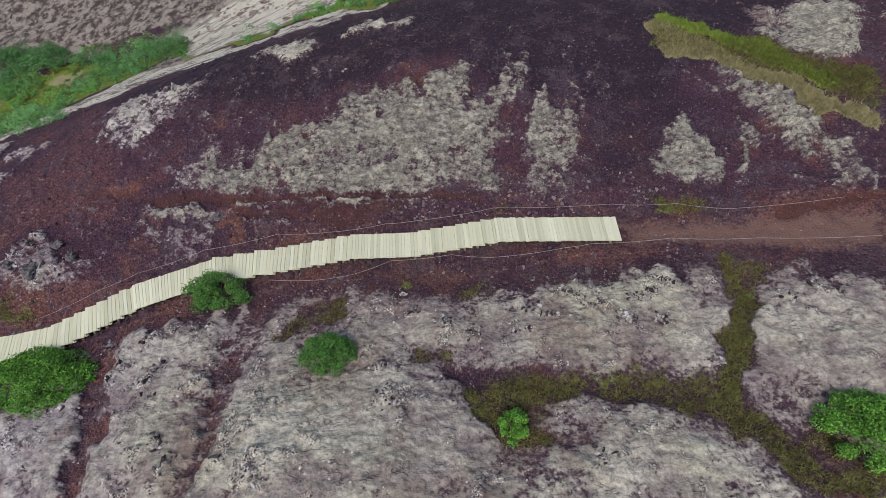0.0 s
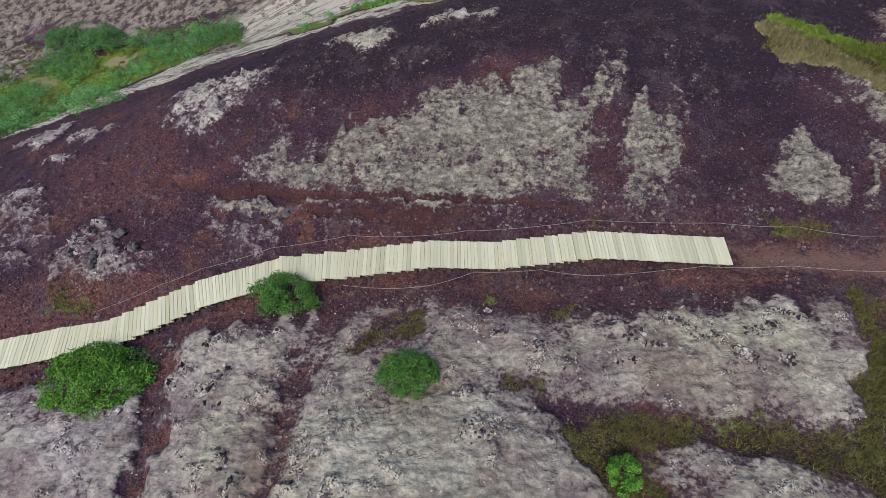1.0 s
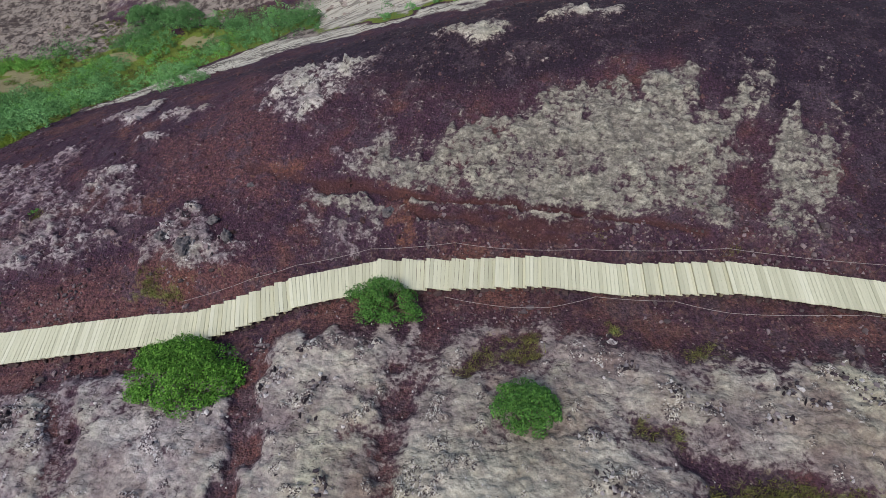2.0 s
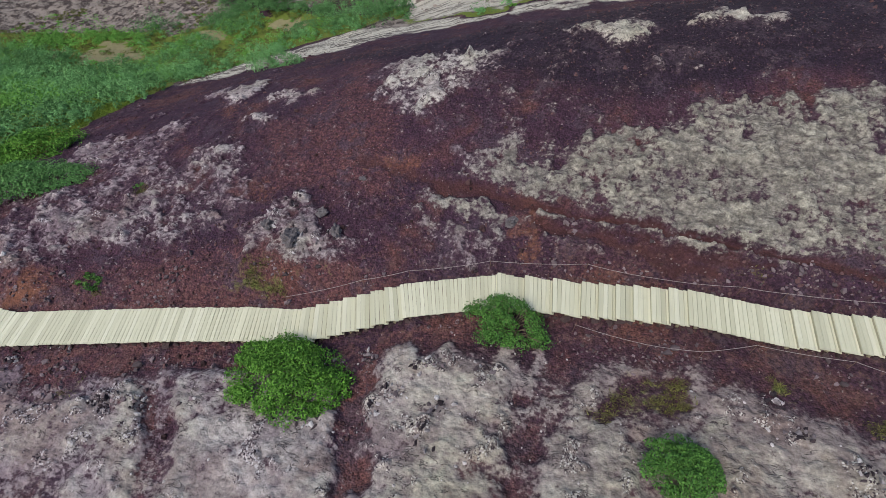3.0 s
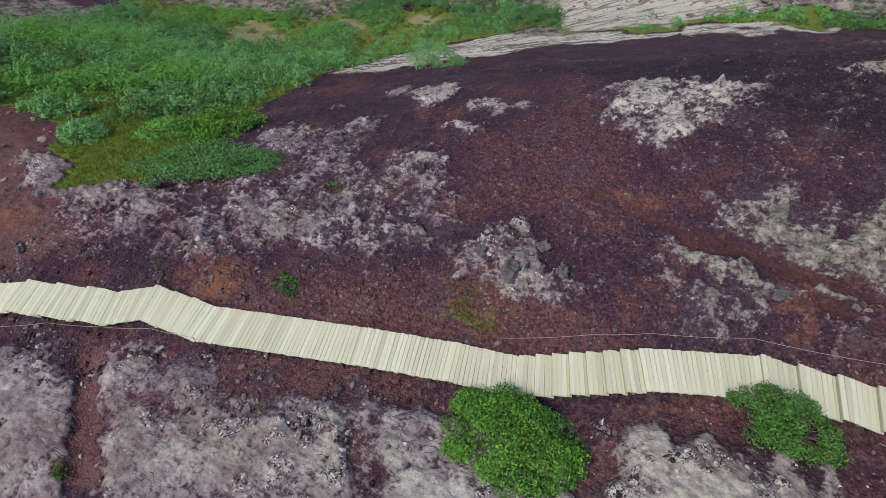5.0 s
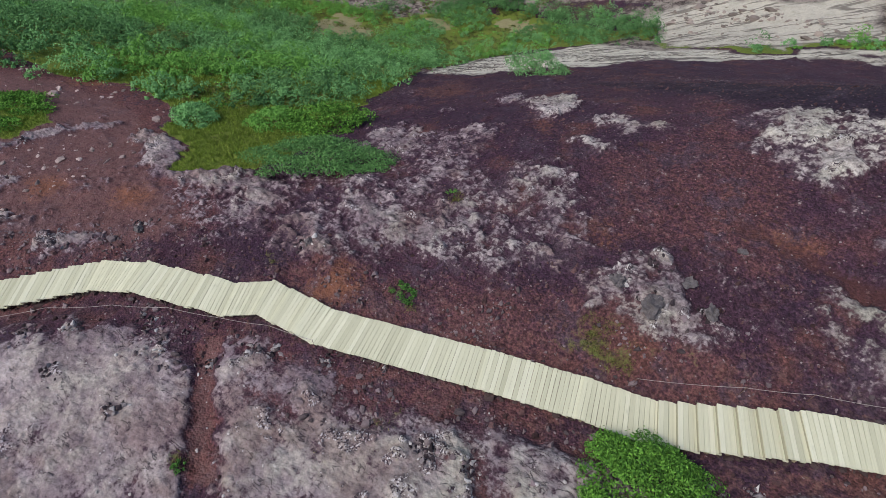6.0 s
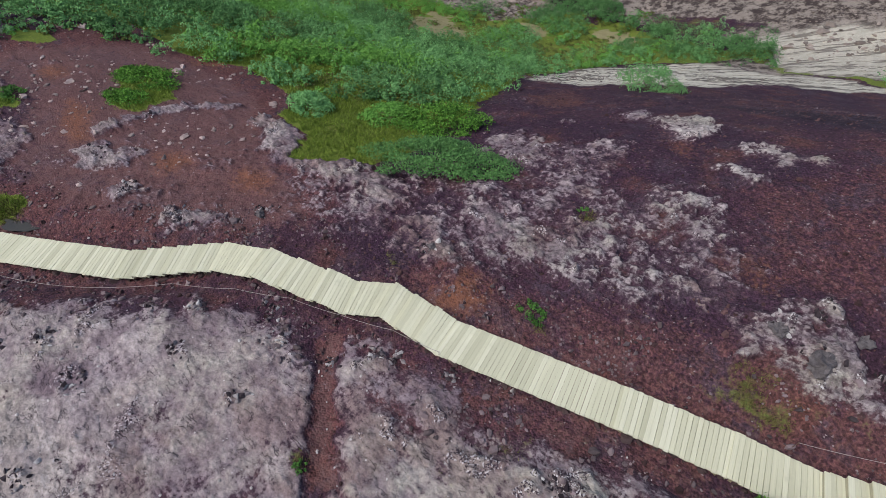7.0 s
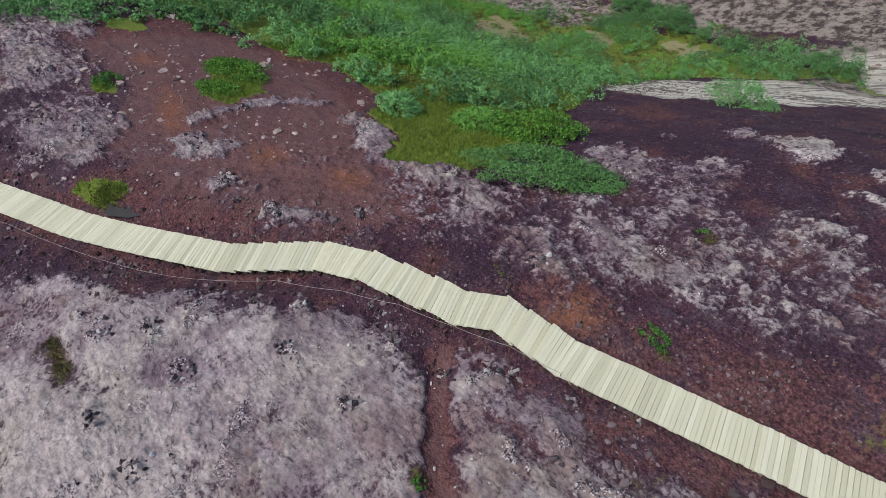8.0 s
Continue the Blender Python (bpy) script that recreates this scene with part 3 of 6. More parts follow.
patch("moss", 0.5, "-45.1,4.0 -43.3,3.2 -44.0,1.4 -46.2,0.1 -48.6,-0.1 -49.9,1.1 -49.3,2.9 -47.3,4.2")
patch("moss", 0.5, "-41.9,1.5 -40.5,1.0 -41.1,-0.4 -42.9,-1.3 -44.8,-1.4 -45.8,-0.5 -45.3,0.8 -43.6,1.7")
patch("moss", 0.5, "-34.2,4.9 -33.4,4.3 -34.3,2.9 -35.9,1.9 -37.3,1.8 -37.7,2.7 -36.9,4.1 -35.4,5.0")
patch("moss", 0.5, "-30.6,9.1 -30.0,8.5 -30.4,7.7 -31.3,7.2 -32.2,7.4 -32.6,8.2 -32.2,9.0 -31.3,9.4")
patch("moss", 0.72, "-25.1,15.6 -24.5,14.6 -25.3,13.8 -26.7,13.8 -28.1,14.5 -28.5,15.8 -27.7,16.8 -26.1,16.6")
patch("moss", 0.72, "-23.1,14.2 -22.6,13.3 -23.2,12.6 -24.3,12.6 -25.3,13.2 -25.6,14.2 -25.0,14.9 -23.9,14.9")
patch("path", 0.58, "-53,2 -50,9 -46,11 -41,11.5 -36,9.5 -31,8 -29,7 -33,4 -37,1.5 -41,0.5 -46,3")
# worn ledges in the bank above the boardwalk
stroke("cut", 0.9, 0.24, "-12.2,15.2 -10.6,15.2 -9.2,15.1 -8.1,14.95 -6.9,14.85 -5.4,14.85 -4.0,14.9 -2.7,14.85 -1.5,14.85 0.2,14.9 1.6,14.9")
stroke("cut", 0.8, 0.2, "-8.3,14.3 -7.5,14.2 -6.5,14.35 -5.4,14.1 -4.4,14.1 -3.2,14.2")
stroke("cut", 0.7, 0.18, "-5.5,14.45 -4.5,14.4 -3.6,14.45 -1.8,14.5")
stroke("lip", 0.9, 0.2, "-8.3,14.6 -7.5,14.5 -6.5,14.65 -5.4,14.4 -4.6,14.4")
stroke("lip", 0.9, 0.17, "-5.5,14.66 -4.5,14.62 -3.6,14.7 -1.8,14.75")
stroke("lip", 0.7, 0.15, "-8.0,13.95 -6.8,13.85 -5.6,13.8 -4.6,13.75")
stroke("cut", 0.7, 0.3, "-9.6,15.3 -11.2,15.0 -12.8,15.35 -14.2,15.6")
stroke("rust", 0.5, 0.34, "-9.1,15.4 -8.6,14.9 -8.5,14.1 -8.2,13.6")
patch("path", 0.35, "-1.3,15.0 -0.1,15.3 1.1,15.3 1.3,14.4 -0.4,14.2 -1.1,14.3")
patch("grass", 0.75, "-3.3,14.4 -2.0,14.5 -1.9,14.1 -2.9,14.0")
stroke("red", 0.95, 0.4, "12.4,13.2 13.6,13.5 14.9,13.75 16.4,13.9")
stroke("cut", 0.9, 0.3, "12.8,13.35 14.5,13.75 16.2,13.9 18,13.9")
# furrows, grass and broken crust of the lower hummocks
stroke("gully", 0.6, 0.6, "-6.5,11.0 -6.8,9.6 -7.0,7.9 -6.9,6.3 -7.0,3.9")
stroke("red", 0.4, 0.55, "-6.6,10.6 -6.8,9.6 -7.0,7.9 -6.9,6.3 -7.0,3.9")
stroke("red", 0.75, 0.55, "-11.6,8.9 -11.2,6.9 -10.7,5.4 -10.4,4.1")
patch("grass", 0.68, "1.0,7.4 4.3,7.6 6.7,7.6 8.9,7.5 9.5,6.6 10.4,5.4 11.2,4.1 11.6,3.4 9.5,3.4 8.5,5.1 6.7,6.1 3.5,6.2 2.6,5.2 1.4,5.6 0.8,6.8")
patch("grass", 0.7, "9.8,5.6 11,6.2 12.6,4.6 14.5,2.4 11,2.2 10.6,4.2")
stroke("gully", 0.5, 0.5, "1.0,7.1 3.8,6.8 6.6,6.8 8.8,6.2 10.2,4.9 11.0,3.8")
patch("hump", 1.0, "-17.2,11.5 -17.4,12.6 -16.7,13.5 -15.4,13.9 -14.5,13.0 -13.9,12.9 -13.8,11.7 -15.2,11.2 -16.6,11.2")
patch("moss", 0.70, "-17.2,11.5 -17.4,12.6 -16.7,13.5 -15.4,13.9 -14.5,13.0 -13.9,12.9 -13.8,11.7 -15.2,11.2 -16.6,11.2")
patch("hump", 1.0, "-24.4,8.5 -23.4,9.0 -22.6,8.3 -23.1,7.5 -24.2,7.4")
# pale crust on the red ground by the valley
stroke("moss", 1.0, 0.75, "-41.3,4.5 -41.2,6.3 -40.9,7.8 -39.6,9.4")
patch("moss", 1.0, "-46.8,0.1 -44.5,2.1 -42.1,2.4 -41.1,-0.1 -44.1,-2.0 -47.5,-1.8")
patch("moss", 1.0, "-40.8,2.5 -40.6,4.0 -38.1,5.7 -37.4,4.1 -39.2,2.6")
patch("moss", 1.0, "-54.9,-0.1 -51.1,1.6 -47.6,1.3 -47.8,-0.3 -49.1,-1.4")
stroke("moss", 1.0, 0.8, "-37.2,9.7 -35.0,9.7 -32.6,9.3 -30.9,10.1 -29.1,9.9")
patch("moss", 1.0, "-34.3,3.8 -32.5,5.3 -31.9,4.9 -33.4,3.5")
patch("moss", 1.0, "-37.1,3.3 -36.3,4.3 -35.3,4.1 -35.8,3.0")
patch("grass", 0.6, "-44,57.2 -37,58.6 -30,59 -27.3,57.8 -28.6,54.9 -33,54 -39,54.8")
patch("gully", 0.8, "-44,57.4 -37,58.6 -30,59.2 -28,58.4 -36,57.2")
patch("grass", 0.48, "-18,10.3 -16.5,11.5 -14.2,11.8 -13.2,11.3 -15,10.7 -16.5,10.2")

# broken lava that shows through the crust: x, y, half-width and half-depth of each place
OUTCROPS = corners("-1.1,9.8,.5,.25 0.2,9.2,.4,.3 1.0,8.8,.45,.3 2.9,9.6,.4,.3 3.6,9.4,.4,.25 4.3,10.2,.5,.25 5.0,9.8,.6,.25 6.5,10.0,.5,.2 7.1,10.2,.3,.2 5.8,11.1,.4,.3 2.5,8.8,.4,.25 7.2,9.1,.4,.3"
    " -18.4,5.8,.4,.3 -12.7,6.9,.5,.3 -11.0,7.6,.3,.4 -10.1,9.1,.4,.3 -11.7,9.1,.3,.3 -10.5,8.2,.4,.3 -8.4,9.5,.4,.25 -9.3,8.2,.4,.3"
    " -26.1,3.7,.3,.4 -23.8,5.3,.3,.2 -21.9,7.3,.4,.2 -20.8,6.9,.4,.25 -21.9,6.2,.3,.3 -18.1,5.7,.3,.5 -17.2,6.0,.3,.3 -25.5,1.9,.3,.3 -24.7,4.3,.3,.3"
    " -29.6,-3.1,.4,.3 -29.2,-0.9,.5,.3 -27.2,4.3,.5,.3 -30.1,1.7,.6,.3 -28.9,2.7,.5,.3 -31.3,-0.9,.5,.3 -32.2,-2.1,.5,.4 -23.4,5.6,.3,.3 -27.6,-2.7,.4,.3 -28.0,1.5,.4,.3"
    " -2.0,7.6,.3,.3 -1.6,6.4,.4,.35 -5.1,4.4,.45,.3 -9.5,7.3,.35,.4 -7.8,4.8,.3,.4 -8.3,5.4,.3,.35 -1.5,10.6,.3,.25 6.0,9.2,.4,.3 7.6,10.6,.3,.2 11.3,9.9,.5,.3 12.4,10.4,.4,.25 4.3,4.7,.35,.4 8.4,7.6,.5,.3"
    " -15.6,12.1,.5,.35 -14.3,12.5,.3,.25 -16.6,12.5,.4,.4 -16.0,13.4,.5,.3 -33.3,4.3,.7,.35 -36.3,3.6,.6,.35 -40.9,6.4,.3,.6 -39.6,3.8,.7,.4 -43.4,0.6,.9,.4 -45.4,-0.6,.9,.4 -49.8,0.4,.9,.5 -31.4,6.4,.6,.3 -25.6,8.9,.5,.3")


def depth_in(pts, x, y, closed):
    """Metres inside an outline (outside: minus), or minus the distance from a course."""
    best, inside = np.full(x.shape, 1e9), np.zeros(x.shape, bool)
    count = len(pts)
    for k in range(count if closed else count - 1):
        (ax, ay), (bx, by) = pts[k], pts[(k + 1) % count]
        dx, dy = bx - ax, by - ay
        s = np.clip(((x - ax) * dx + (y - ay) * dy) / (dx * dx + dy * dy + 1e-9), 0, 1)
        best = np.minimum(best, np.hypot(x - ax - s * dx, y - ay - s * dy))
        if closed:
            crosses = (ay > y) != (by > y)
            inside ^= crosses & (x < dx * (y - ay) / (dy if abs(dy) > 1e-9 else 1e-9) + ax)
    return np.where(inside, best, -best)


def cover_of(x, y):
    """For each kind of cover, how much of it lies at these places."""
    wx = x + 0.5 * fbm(x, y, 1.6, 3, 11) + 0.25 * fbm(x, y, 0.45, 2, 12)
    wy = y + 0.5 * fbm(x, y, 1.6, 3, 21) + 0.55 * fbm(x, 0.3 * y, 0.5, 3, 22)
    far = smooth(20, 36, y) * 1.9
    wx, wy = wx + far * fbm(x, y, 3.5, 3, 28), wy + far * fbm(x, y, 3.5, 3, 29)
    vy = far * fbm(x, y, 3.5, 3, 29) + y + 0.4 * fbm(x, y, 1.3, 3, 24)
    rag = fbm(x, y, 0.55, 3, 27) * 2.2
    fields = {kind: np.zeros(x.shape) for kind in KINDS}
    for kind, cover, width, pts in PATCHES:
        px, py = [p[0] for p in pts], [p[1] for p in pts]
        sel = (x > min(px) - 2.5) & (x < max(px) + 2.5) & (y > min(py) - 2.5) & (y < max(py) + 2.5)
        if not sel.any():
            continue
        d = depth_in(pts, wx[sel], wy[sel] if kind == "moss" else vy[sel], width == 0)
        soft = 0.25 + min(0.6, 0.05 * (max(px) - min(px) + max(py) - min(py))) if kind == "moss" else {"grass": 0.7, "hump": 1.3, "straw": 0.4, "turf": 0.45}.get(kind, 0.8)
        if kind in ("gully", "red", "cut", "lip"):
            d = d + 0.22 * width * rag[sel]
        v = cover * (smooth(-soft, soft, d) if width == 0 else smooth(-width, -width * 0.25, d))
        fields[kind][sel] = np.maximum(fields[kind][sel], v)
    for px, py, wide, deep in OUTCROPS:
        sel = (np.abs(x - px) < 2 * wide + 0.8) & (np.abs(y - py) < 2 * deep + 0.8)
        fields["crumb"][sel] = np.maximum(fields["crumb"][sel], smooth(1.5, 0.3, np.hypot((wx[sel] - px) / wide, (wy[sel] - py) / deep)))
    return fields


def surface(x, y):
    """Height of the ground and its covers."""
    x, y = np.asarray(x, float), np.asarray(y, float)
    c = cover_of(x, y)
    away, deck = near_walk(x, y)
    near = smooth(60, 40, np.hypot(x + 12, y - 10))
    n1, n2, n3 = fbm(x, y, 1.1, 4, 31), fbm(x, y, 0.33, 3, 41), fbm(x, y, 5.0, 3, 51)
    clear = smooth(0.75, 1.5, away + 0.35 * n1)
    line = np.interp(x, [r[4] for r in RUNS[::-1]], [r[5] for r in RUNS[::-1]])
    below = smooth(line - 0.8, line - 2.2, y)
    thick = np.where(c["moss"] > 0.5, 0.5 + (0.5 + 0.35 * below) * (c["moss"] - 0.5), c["moss"])
    thick = np.maximum(thick, 0.8 * c["lip"])
    c["red"] = np.maximum(c["red"], 0.6 * smooth(2.7, 0.9, away + 1.2 * n1) * smooth(-0.3, 0.25, n3 + 0.7 * n1))
    raw = np.maximum(thick, 0.17 + 0.1 * n3) * (1 - 0.62 * c["gully"]) * (1 - 0.75 * c["cut"]) * (1 - 0.7 * c["path"] * (c["moss"] < 0.75)) * (0.3 + 0.7 * clear) * (1 - 0.6 * c["red"] * (c["moss"] < 0.5))
    for kind in ("grass", "turf", "straw"):
        c[kind] = smooth(*((0.25, 1.0) if kind == "grass" else (0.35, 0.75)), c[kind] * (0.25 + 0.75 * clear) + 0.26 * n1 + 0.22 * n2 + (0.04 if kind == "grass" else -0.05))
    c["beige"] = c["beige"] * (1 - 0.95 * c["gully"])
    green = np.maximum(c["grass"], np.maximum(c["turf"], c["straw"]))
    raw = (raw + 0.22 * n1 + (0.26 - 0.08 * below) * n2 + 0.12 * n3 + 0.16 * (1 - below) * fbm(x, y, 0.15, 2, 43)) * (1 - 0.8 * green)
    moss = smooth(0.36, 0.66, raw)
    lumps, bend = fbm(x, y, 0.42, 2, 61, 0.5), fbm(x, y, 0.6, 1, 41)
    puffs = np.abs(value_noise(x / 0.62 + 0.5 * bend, y / 0.5 + 0.5 * n3, 63)) + 0.5 * np.abs(value_noise(x / 0.29 + 0.5 * n3, y / 0.27 + 0.5 * bend, 64))
    ridged = 1 - np.abs(fbm(x, y, 2.1, 3, 71)) * 2.4
    streak = fbm(0.45 * x + 0.2 * y, 1.35 * y - 0.25 * x, 0.42, 2, 101)
    bare = 0.05 * n2 + 0.06 * n1 + 0.12 * n3
    steep = 0.1 + 0.9 * c["olive"]
    chunks = np.abs(value_noise(x / 0.24 + 0.4 * bend, y / 0.2 + 0.4 * n3, 65)) + 0.5 * np.abs(value_noise(x / 0.15, y / 0.15, 66))
    spots = fbm(x, y, 1.3, 3, 111) + 0.5 * fbm(x, y, 4.0, 2, 112)
    knob = fbm(x, y, 0.4, 2, 119)
    c["crisp"] = np.clip(np.maximum(c["olive"], (1 - below) * 0.85), 0, 1)
    c["crumb"] = np.clip(np.maximum(c["crumb"] * smooth(-0.25, 0.2, knob), 0.9 * smooth(0.14, 0.38, knob) * smooth(-0.25, 0.2, spots) * smooth(0.5, 0.7, raw) * (1 - c["olive"])), 0, 1)
    mossy = 0.05 + (0.03 + 0.09 * c["crisp"]) * lumps + (0.07 + 0.06 * c["crisp"]) * np.minimum(puffs, 0.9) + 0.03 * ridged + 0.13 * streak * steep + 0.22 * n3 + (0.015 + 0.08 * c["crisp"] + 0.16 * c["crumb"]) * chunks
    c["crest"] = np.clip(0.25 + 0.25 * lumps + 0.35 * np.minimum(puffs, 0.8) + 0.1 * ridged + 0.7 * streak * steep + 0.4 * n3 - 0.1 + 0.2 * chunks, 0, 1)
    c["warm"] = np.clip(smooth(-14, -6, x + 4 * n3), 0, 1)
    c["lilac"] = np.clip(smooth(-17, -27, x + 4 * n3), 0, 1)
    c["path"] = np.maximum(c["path"], 0.30 * smooth(3.2, 1.0, away + 0.8 * n1) + 0.2 * n2 * (away < 4))
    z = land(x, y) + near * (bare + smooth(0.15, 0.85, raw) * (mossy - bare)) + 0.32 * c["hump"] * clear + 0.13 * c["lip"] - 0.11 * c["cut"] - 0.09 * c["gully"] - 0.06 * c["path"] + 0.05 * c["turf"] + 0.5 * (1 - near) * fbm(x, y, 6.0, 4, 81)
    bed = deck - 0.24 + 0.05 * n2
    z = np.where(away < 4, z + (bed - z) * smooth(1.9, 0.75, away), z)
    c["raw"], c["moss"] = np.clip(raw, 0, 1), moss
    return z, c


# ---- materials ----
class Nodes:
    def __init__(self, name, roughness=0.9):
        self.material = bpy.data.materials.new(name)
        self.material.use_nodes = True
        self.tree = self.material.node_tree
        self.shader = self.tree.nodes["Principled BSDF"]
        self.shader.inputs["Roughness"].default_value = roughness
        self.shader.inputs["Specular IOR Level"].default_value = 0.25
        self.place = self.tree.nodes.new("ShaderNodeNewGeometry").outputs["Position"]

    def link(self, a, b):
        self.tree.links.new(a, b)

    def feed(self, socket, value):
        if isinstance(value, (int, float)):
            socket.default_value = value
        elif isinstance(value, tuple):
            socket.default_value = (*value, 1.0)
        else:
            self.link(value, socket)

    def noise(self, scale, detail=3.0, rough=0.55, where=None):
        n = self.tree.nodes.new("ShaderNodeTexNoise")
        n.inputs["Scale"].default_value, n.inputs["Detail"].default_value, n.inputs["Roughness"].default_value = scale, detail, rough
        self.link(where or self.place, n.inputs["Vector"])
        return n.outputs["Fac"]

    def cells(self, scale, what="Color", where=None):
        n = self.tree.nodes.new("ShaderNodeTexVoronoi")
        n.inputs["Scale"].default_value = scale
        self.link(where or self.place, n.inputs["Vector"])
        return n.outputs[what]

    def math(self, op, a, b=0.0, clamp=False):
        n = self.tree.nodes.new("ShaderNodeMath")
        n.operation, n.use_clamp = op, clamp
        self.feed(n.inputs[0], a)
        self.feed(n.inputs[1], b)
        return n.outputs[0]

    def mix(self, fac, a, b):
        n = self.tree.nodes.new("ShaderNodeMix")
        n.data_type = "RGBA"
        self.feed(n.inputs[0], fac)
        self.feed(n.inputs[6], a)
        self.feed(n.inputs[7], b)
        return n.outputs[2]

    def ramp(self, fac, *stops):
        n = self.tree.nodes.new("ShaderNodeValToRGB")
        ramp = n.color_ramp
        while len(ramp.elements) < len(stops):
            ramp.elements.new(0.5)
        for e, (at, colour) in zip(ramp.elements, stops):
            e.position, e.color = at, (*colour, 1.0)
        self.link(fac, n.inputs["Fac"])
        return n.outputs["Color"]

    def step(self, fac, low, high):
        n = self.tree.nodes.new("ShaderNodeMapRange")
        n.interpolation_type = "SMOOTHSTEP"
        self.link(fac, n.inputs["Value"])
        n.inputs["From Min"].default_value, n.inputs["From Max"].default_value = low, high
        return n.outputs["Result"]

    def warped(self, amount):
        """The place, shifted about by noise."""
        n = self.tree.nodes.new("ShaderNodeTexNoise")
        n.inputs["Scale"].default_value, n.inputs["Detail"].default_value = 3.0, 1.0
        self.link(self.place, n.inputs["Vector"])
        v = self.tree.nodes.new("ShaderNodeVectorMath")
        v.operation = "MULTIPLY_ADD"
        self.link(n.outputs["Color"], v.inputs[0])
        v.inputs[1].default_value = (amount * 2, amount * 2, amount * 2)
        self.link(self.place, v.inputs[2])
        return v.outputs[0]

    def tint(self, fac, colour, by):
        n = self.tree.nodes.new("ShaderNodeMix")
        n.data_type, n.blend_type, n.clamp_result = "RGBA", "MULTIPLY", False
        self.feed(n.inputs[0], fac)
        self.feed(n.inputs[6], colour)
        self.feed(n.inputs[7], by)
        return n.outputs[2]

    def covers(self, name):
        n = self.tree.nodes.new("ShaderNodeAttribute")
        n.attribute_name = name
        s = self.tree.nodes.new("ShaderNodeSeparateColor")
        self.link(n.outputs["Color"], s.inputs["Color"])
        return s.outputs

    def vary(self, colour, by, low, high):
        """colour made darker or lighter by a factor that runs with by from low to high."""
        n = self.tree.nodes.new("ShaderNodeMapRange")
        self.link(by, n.inputs["Value"])
        n.inputs["To Min"].default_value, n.inputs["To Max"].default_value = low, high
        s = self.tree.nodes.new("ShaderNodeHueSaturation")
        self.link(n.outputs["Result"], s.inputs["Value"])
        self.feed(s.inputs["Color"], colour)
        return s.outputs["Color"]

    def bump(self, height, strength, distance):
        n = self.tree.nodes.new("ShaderNodeBump")
        n.inputs["Strength"].default_value, n.inputs["Distance"].default_value = strength, distance
        self.link(height, n.inputs["Height"])
        self.link(n.outputs["Normal"], self.shader.inputs["Normal"])

    def paint(self, colour):
        self.feed(self.shader.inputs["Base Color"], colour)
        return self.material


